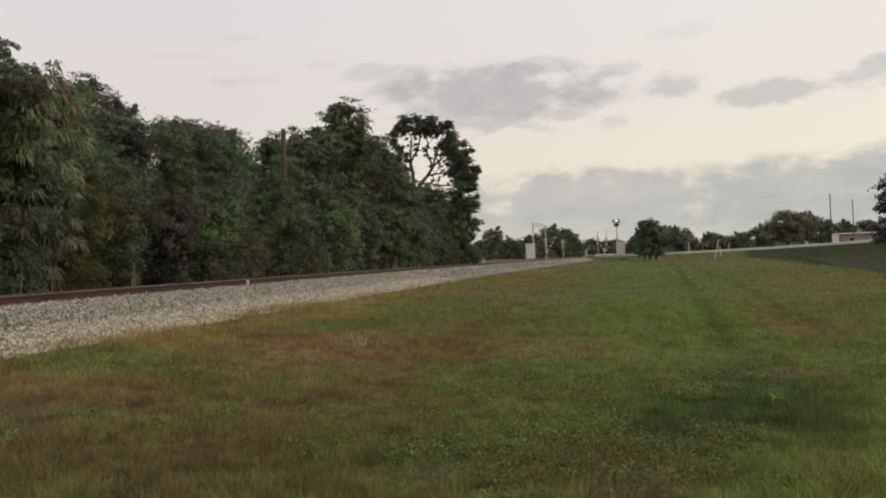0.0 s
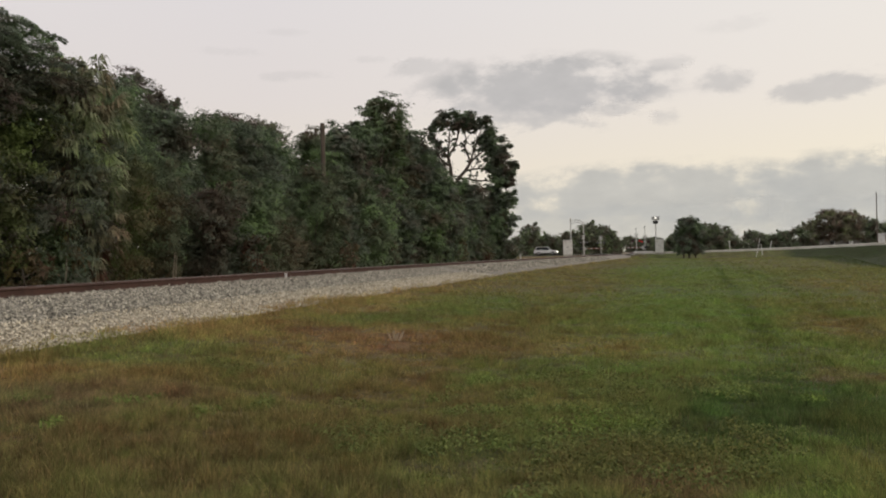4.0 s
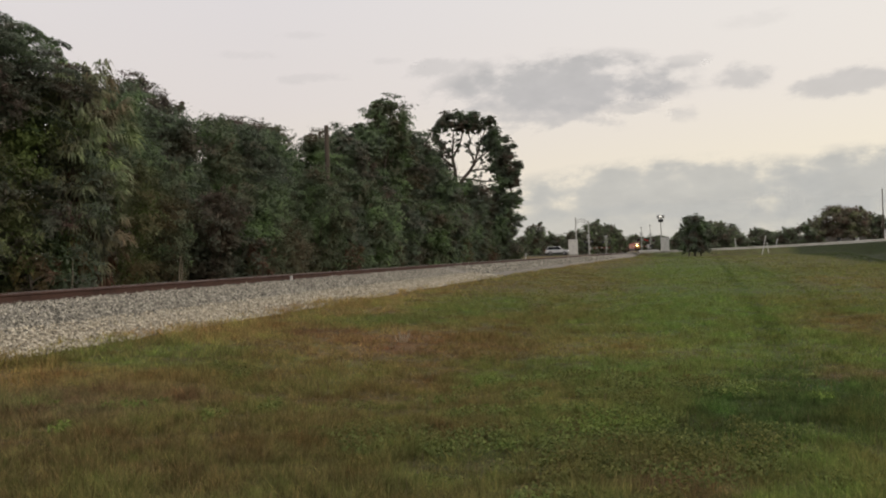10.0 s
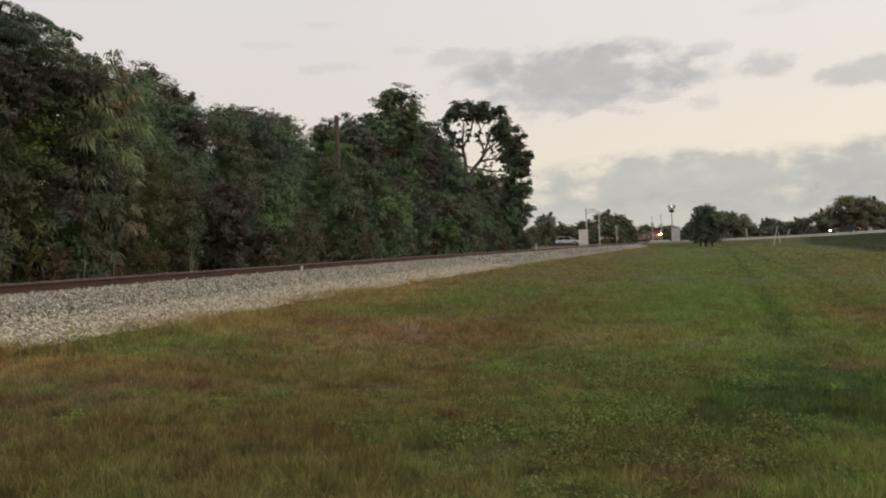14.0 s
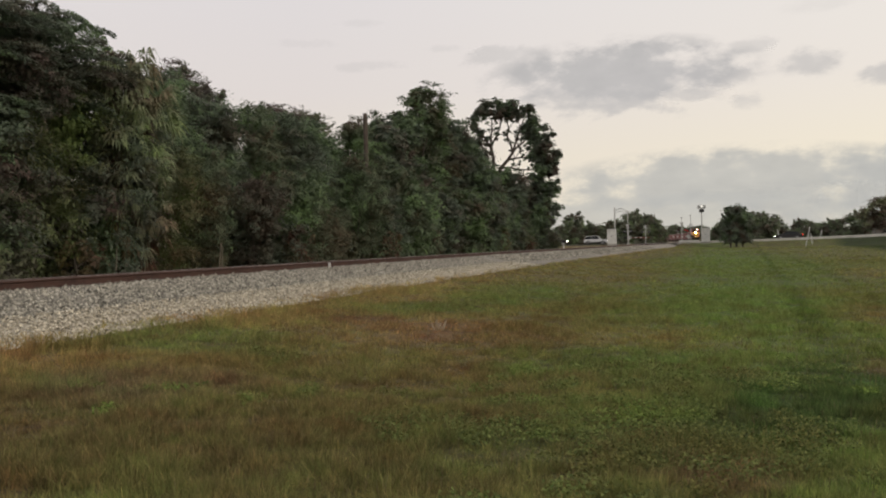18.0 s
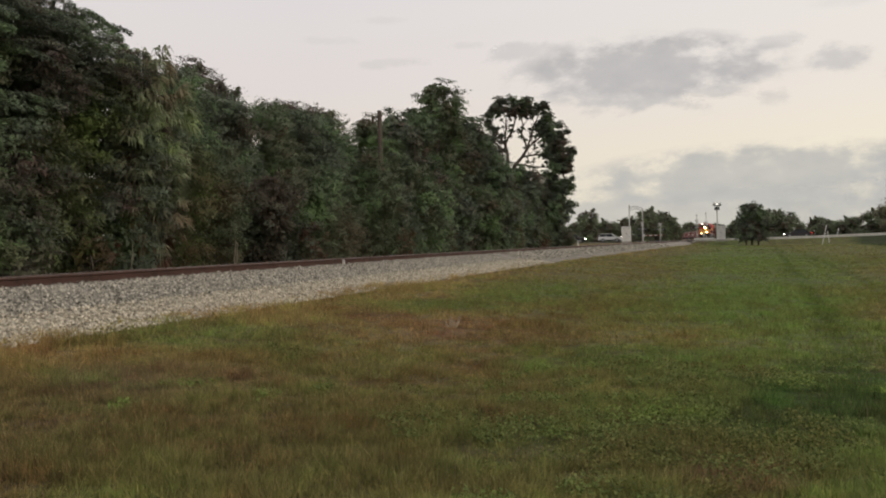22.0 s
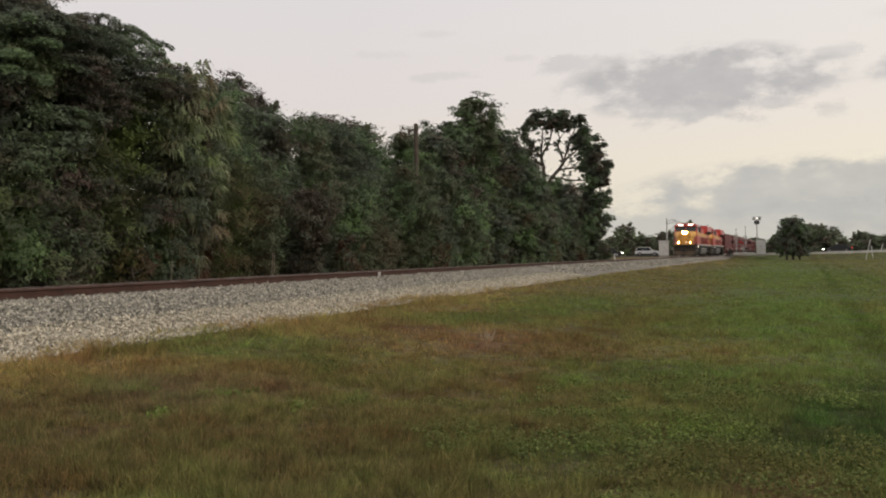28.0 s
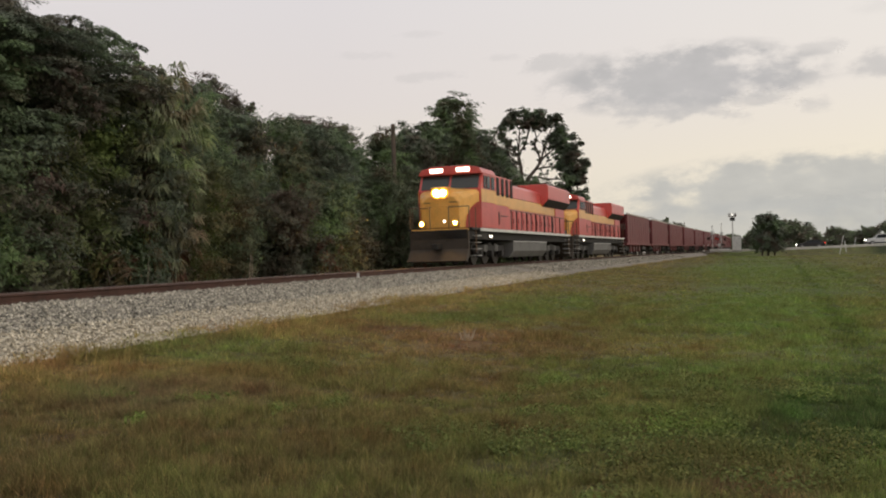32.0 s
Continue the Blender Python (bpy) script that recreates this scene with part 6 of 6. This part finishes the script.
def grass():
    grass_blades("grass_near", 3.6, 9.5, 54000, 12, 0.098, 0.0048, 0.05, 11, "rough mown grass, green and dry brown, close by")
    grass_blades("grass_middle", 9.5, 22, 80000, 9, 0.10, 0.0068, 0.07, 12, "rough mown grass of the open field")
    grass_blades("grass_far", 22, 60, 80000, 6, 0.095, 0.016, 0.14, 13, "mown grass of the far field")
    grass_blades("grass_distant", 60, 165, 60000, 5, 0.105, 0.046, 0.3, 14, "mown grass towards the road")
    # long pale stalks, bent over, that stand above the grass
    rng = np.random.default_rng(29)
    n = 15000
    az = rng.uniform(radians(-38), radians(40), n)
    d = np.sqrt(rng.uniform(3.6 ** 2, 15 ** 2, n))
    x, y = d * np.sin(az), d * np.cos(az)
    s, r = x * AX + y * AY, x * AY - y * AX
    keep = (off(s) + r > 4.2) & (value_noise(x * 1.3, y * 1.3, 22) * 0.6 + value_noise(x * 5, y * 5, 23) * 0.4 > rng.uniform(0.3, 0.85, n)) & (rng.random(n) < 1.3 - d / 13)
    x, y, s, r, d = x[keep], y[keep], s[keep], r[keep], d[keep]
    n = len(x)
    base = np.stack([x, y, ground_z(s, -r) - 0.01], -1)
    a = rng.uniform(0, 6.283, n)
    l = rng.uniform(0.06, 0.16, n)
    k1, k2 = rng.uniform(0.0, 0.35, n), rng.uniform(0.1, 0.8, n)
    way = np.stack([np.cos(a), np.sin(a), np.zeros(n)], -1)
    up = np.array([0, 0, 1.0])
    mid = base + l[:, None] * (0.6 * up + way * (0.6 * k1)[:, None])
    tip = mid + l[:, None] * (up * rng.uniform(0.05, 0.4, n)[:, None] + way * (0.5 * k2)[:, None])
    wd = (0.0011 + 0.00016 * d)[:, None] * np.stack([np.cos(a + 1.57), np.sin(a + 1.57), np.zeros(n)], -1)
    v = np.stack([base - wd, base + wd, mid + wd * 0.8, mid - wd * 0.8, tip], 1).reshape(-1, 3)
    tri = np.array([(0, 1, 2), (0, 2, 3), (3, 2, 4)])
    f = (tri[None] + 5 * np.arange(n)[:, None, None]).reshape(-1, 3)
    tagged(grid_mesh("dry_stalks", v, f, LEAF_STRAW, None, False), "bent pale grass stalks above the mown grass", "grass", kind="stuff")
    # broad weeds and clover among the grass
    rng = np.random.default_rng(31)
    n = 22000
    az = rng.uniform(radians(-30), radians(36), n)
    d = np.sqrt(rng.uniform(3.8 ** 2, 11 ** 2, n))
    x, y = d * np.sin(az), d * np.cos(az)
    s, r = x * AX + y * AY, x * AY - y * AX
    lush = np.exp(-((r + 0.4) / 1.9) ** 2 - ((s - 6.0) / 1.7) ** 2)
    keep = (value_noise(x * 1.1 + 4, y * 1.1, 15) * 0.5 + value_noise(x * 3, y * 3, 16) * 0.5 > 0.72 - 0.36 * lush) & (off(s) + r > 4.8)
    x, y, lush = np.repeat(x[keep], 9), np.repeat(y[keep], 9), np.repeat(lush[keep], 9)
    a, out = rng.uniform(0, 6.283, len(x)), rng.uniform(0.01, 0.085, len(x))
    x, y = x + np.cos(a) * out, y + np.sin(a) * out
    s, r = x * AX + y * AY, x * AY - y * AX
    c = np.stack([x, y, ground_z(s, -r) + 0.085 - 0.5 * out + rng.uniform(-0.03, 0.03, len(x))], -1)
    nn = np.stack([np.cos(a) * 0.5, np.sin(a) * 0.5, np.ones(len(x))], -1)
    v, f = leaf_quads(rng, c, nn, np.full(len(c), 0.0135), 0.0, 0.6)
    tagged(grid_mesh("weeds", v, f, LEAF_WEED, None, False), "low broad-leaved weeds in the grass", "weeds", kind="stuff")
    # a bleached tuft in the bare patch
    x, y = at(-5.9, 13.4)
    t = tagged(empty("dry_grass_tuft", pose(x, y, 0.03)), "bleached dry grass tuft in a bare brown patch", "grass tuft")
    bm = bmesh.new()
    for k in range(38):
        a, l = rng.uniform(0, 6.283), rng.uniform(0.10, 0.30)
        rod(bm, (0.05 * math.cos(a), 0.05 * math.sin(a), 0), (0.28 * l * math.cos(a) * 2, 0.28 * l * math.sin(a) * 2, l), 0.006, 0.002, 4)
    part("stalks", bm, STRAW, t)


STRAW = painted("bleached_straw", (0.55, 0.45, 0.32), 0.9, 0.0, 0.3, 6.0)
LEAF_WEED = leafy("weed_leaves", ((0.085, 0.112, 0.040), (0.140, 0.178, 0.054), (0.26, 0.30, 0.10)), gloss=0.9)
LEAF_STRAW = leafy("dry_stalk_straw", ((0.115, 0.092, 0.050), (0.19, 0.158, 0.088), (0.33, 0.275, 0.165)), gloss=0.8)
grass()


def loose_stones(name, s0, s1, q0, q1, count, size, seed, mat, label, lift=0.0):
    """Broken stones half sunk in the ballast: uneven pyramids."""
    rng = np.random.default_rng(seed)
    s, q = rng.uniform(s0, s1, count), rng.uniform(q0, q1, count)
    z = np.interp(q, [-3.9, -1.9, -0.8, 1.75, 2.0, 3.1, 3.25, 3.6, 4.0, 4.5], [0.30, 0.84, 0.855, 0.85, 0.82, 0.525, 0.50, 0.437, 0.377, 0.345]) + lift
    x, y = plan(s, off(s) - q)
    c = np.stack([x, y, z + size * 0.15], -1)
    r = size * rng.uniform(0.5, 1.25, (count, 1, 1))
    o = np.array([(1, 0, -0.3), (-1, 0, -0.3), (0, 1, -0.3), (0, -1, -0.3), (0, 0, 1)], float)
    v = o[None] * r * rng.uniform(0.55, 1.1, (count, 5, 1)) + rng.normal(0, 0.22, (count, 5, 3)) * r
    a = rng.uniform(0, 6.283, count)
    ca, sa = np.cos(a)[:, None], np.sin(a)[:, None]
    vx, vy = v[..., 0] * ca - v[..., 1] * sa, v[..., 0] * sa + v[..., 1] * ca
    v = np.stack([vx, vy, v[..., 2] * 0.8], -1) + c[:, None]
    tri = np.array([(0, 2, 4), (2, 1, 4), (1, 3, 4), (3, 0, 4)])
    f = (tri[None] + 5 * np.arange(count)[:, None, None]).reshape(-1, 3)
    tagged(grid_mesh(name, v.reshape(-1, 3), f, mat, None, False), label, "ballast", kind="stuff")


def stone_pieces(name, colours):
    m, nt, b = material(name, 0.9)
    geo = nt.nodes.new("ShaderNodeNewGeometry")
    r = nt.nodes.new("ShaderNodeValToRGB")
    for i, c in enumerate(colours):
        e = r.color_ramp.elements[0] if i == 0 else r.color_ramp.elements[-1] if i == len(colours) - 1 else r.color_ramp.elements.new(i / (len(colours) - 1))
        e.position, e.color = i / (len(colours) - 1), (*c, 1)
    nt.links.new(geo.outputs["Random Per Island"], r.inputs[0])
    grain, f = noise_mix(nt, ((0.75, 0.75, 0.75), (1.1, 1.1, 1.1)), 40.0, 3, 0.6, geo.outputs["Position"])
    nt.links.new(multiply(nt, r.outputs[0], grain, 1.0), b.inputs["Base Color"])
    return m


STONE_BITS = stone_pieces("broken_limestone", ((0.075, 0.070, 0.058), (0.27, 0.252, 0.208), (0.41, 0.38, 0.312), (0.66, 0.61, 0.51)))
STONE_PALE = stone_pieces("pale_limestone_chips", ((0.18, 0.155, 0.115), (0.52, 0.46, 0.35), (0.80, 0.72, 0.57)))
loose_stones("ballast_stones_near", -2, 40, 1.0, 3.25, 50000, 0.036, 41, STONE_BITS, "angular grey limestone ballast stones")
loose_stones("ballast_stones_far", 42, 120, 1.0, 3.3, 16000, 0.07, 42, STONE_BITS, "angular grey limestone ballast stones farther along")
loose_stones("ballast_stones_between", -2, 60, -2.2, 1.0, 9000, 0.06, 43, STONE_BITS, "ballast stones between the rails")
loose_stones("stone_chips", -2, 42, 2.9, 4.5, 26000, 0.032, 44, STONE_PALE, "pale stone chips along the foot of the ballast", 0.02)


def sleepers():
    me = None
    for i in range(300):
        s = -20 + 0.52 * i
        x, y = plan(s, off(s))
        if me is None:
            bm = boxed(-1.3, 1.3, -0.115, 0.115, -0.17, 0.0, 0.012)
            ob = part("sleeper", bm, SLEEPER, TRACK)
            me = ob.data
        else:
            ob = new("sleeper", me)
            ob.parent = TRACK
        ob.matrix_basis = pose(x, y, RAIL_Z - 0.172, 0, 0, heading(s))
    bm = bmesh.new()
    for c in (0.754, -0.754):
        for i in range(120):
            s = 0 + 0.52 * i
            x, y = plan(s, off(s) - c)
            v = bmesh.ops.create_cube(bm, size=1.0, matrix=pose(x, y, RAIL_Z - 0.160, 0, 0, heading(s)) @ Matrix.Diagonal((0.24, 0.16, 0.02, 1)))
    tp = part("tie_plate", bm, RAIL_RUST, TRACK, "rusty tie plates")
    tp["kind"] = "stuff"


sleepers()

# ---- what moves ----
SPEED = 21.5
FRONT_END = 35.1


def train_s(t):
    """How far up the line the front of the train is at t seconds."""
    return FRONT_END + SPEED * (32.0 - t)


def motions():
    for ob, back in TRAIN:
        rows = []
        for k in range(0, 65):
            t = k * 0.5
            s = train_s(t) + back
            x, y = plan(s, off(s))
            rows.append((t, pose(x, y, RAIL_Z + 0.003, 0, 0, heading(s))))
        walk(ob, rows)
    # cars on the road: seconds and metres to the left of the axis
    across = math.degrees(-AXIS)
    runs = ((suv, -1.9, 180, ((0, 30.0), (0.8, 26.0), (1.5, 22.6), (2.2, 20.7), (3.0, 19.8), (4.5, 18.6), (6.0, 18.0), (7.5, 17.7), (32, 17.7))),
            (waiting, -1.9, 180, ((0, 90), (10, 50), (14, 29), (18, 25.6), (21, 24.8), (32, 24.8))),
            (sedan, 1.9, 0, ((0, -235), (8, -110), (12, -54), (13, -40.6), (14, -33.2), (15, -26.5), (15.5, -23.8), (17.5, -18.4), (19, -17.2), (21, -16.7), (32, -15.9))),
            (pickup, 1.9, 0, ((0, -420), (12, -180), (18, -75), (21, -40.5), (22, -35.0), (23, -32.0), (24, -30.6), (26, -29.0), (32, -28.0))))
    for ob, lane, turn, keys in runs:
        rows = []
        for t, l in keys:
            x, y = plan(ROAD_S + lane, l)
            rows.append((t, pose(x, y, ROAD_Z + 0.02 + float(road_rise(l)), 0, 0, across + 180 + turn)))
        walk(ob, rows)
    for arm, keys in zip(GATES, (((0, 56), (1, 42), (2, 26), (3, 10), (3.6, 2), (4.5, 0), (32, 0)), ((0, 50), (1, 36), (2, 20), (3, 6), (4, 0), (32, 0)))):
        walk(arm, [(t, pose(0, -0.28, 1.18, 0, -a, 0)) for t, a in keys])
    for ob, az, el, rate in CLOUDS:
        rows = []
        for t in range(0, 33, 8):
            a = az + rate * t
            x, y = at(a, CLOUD_D)
            rows.append((t, pose(x, y, EYE[2] + CLOUD_D * math.tan(radians(el)), 0, 0, -a)))
        walk(ob, rows)


motions()
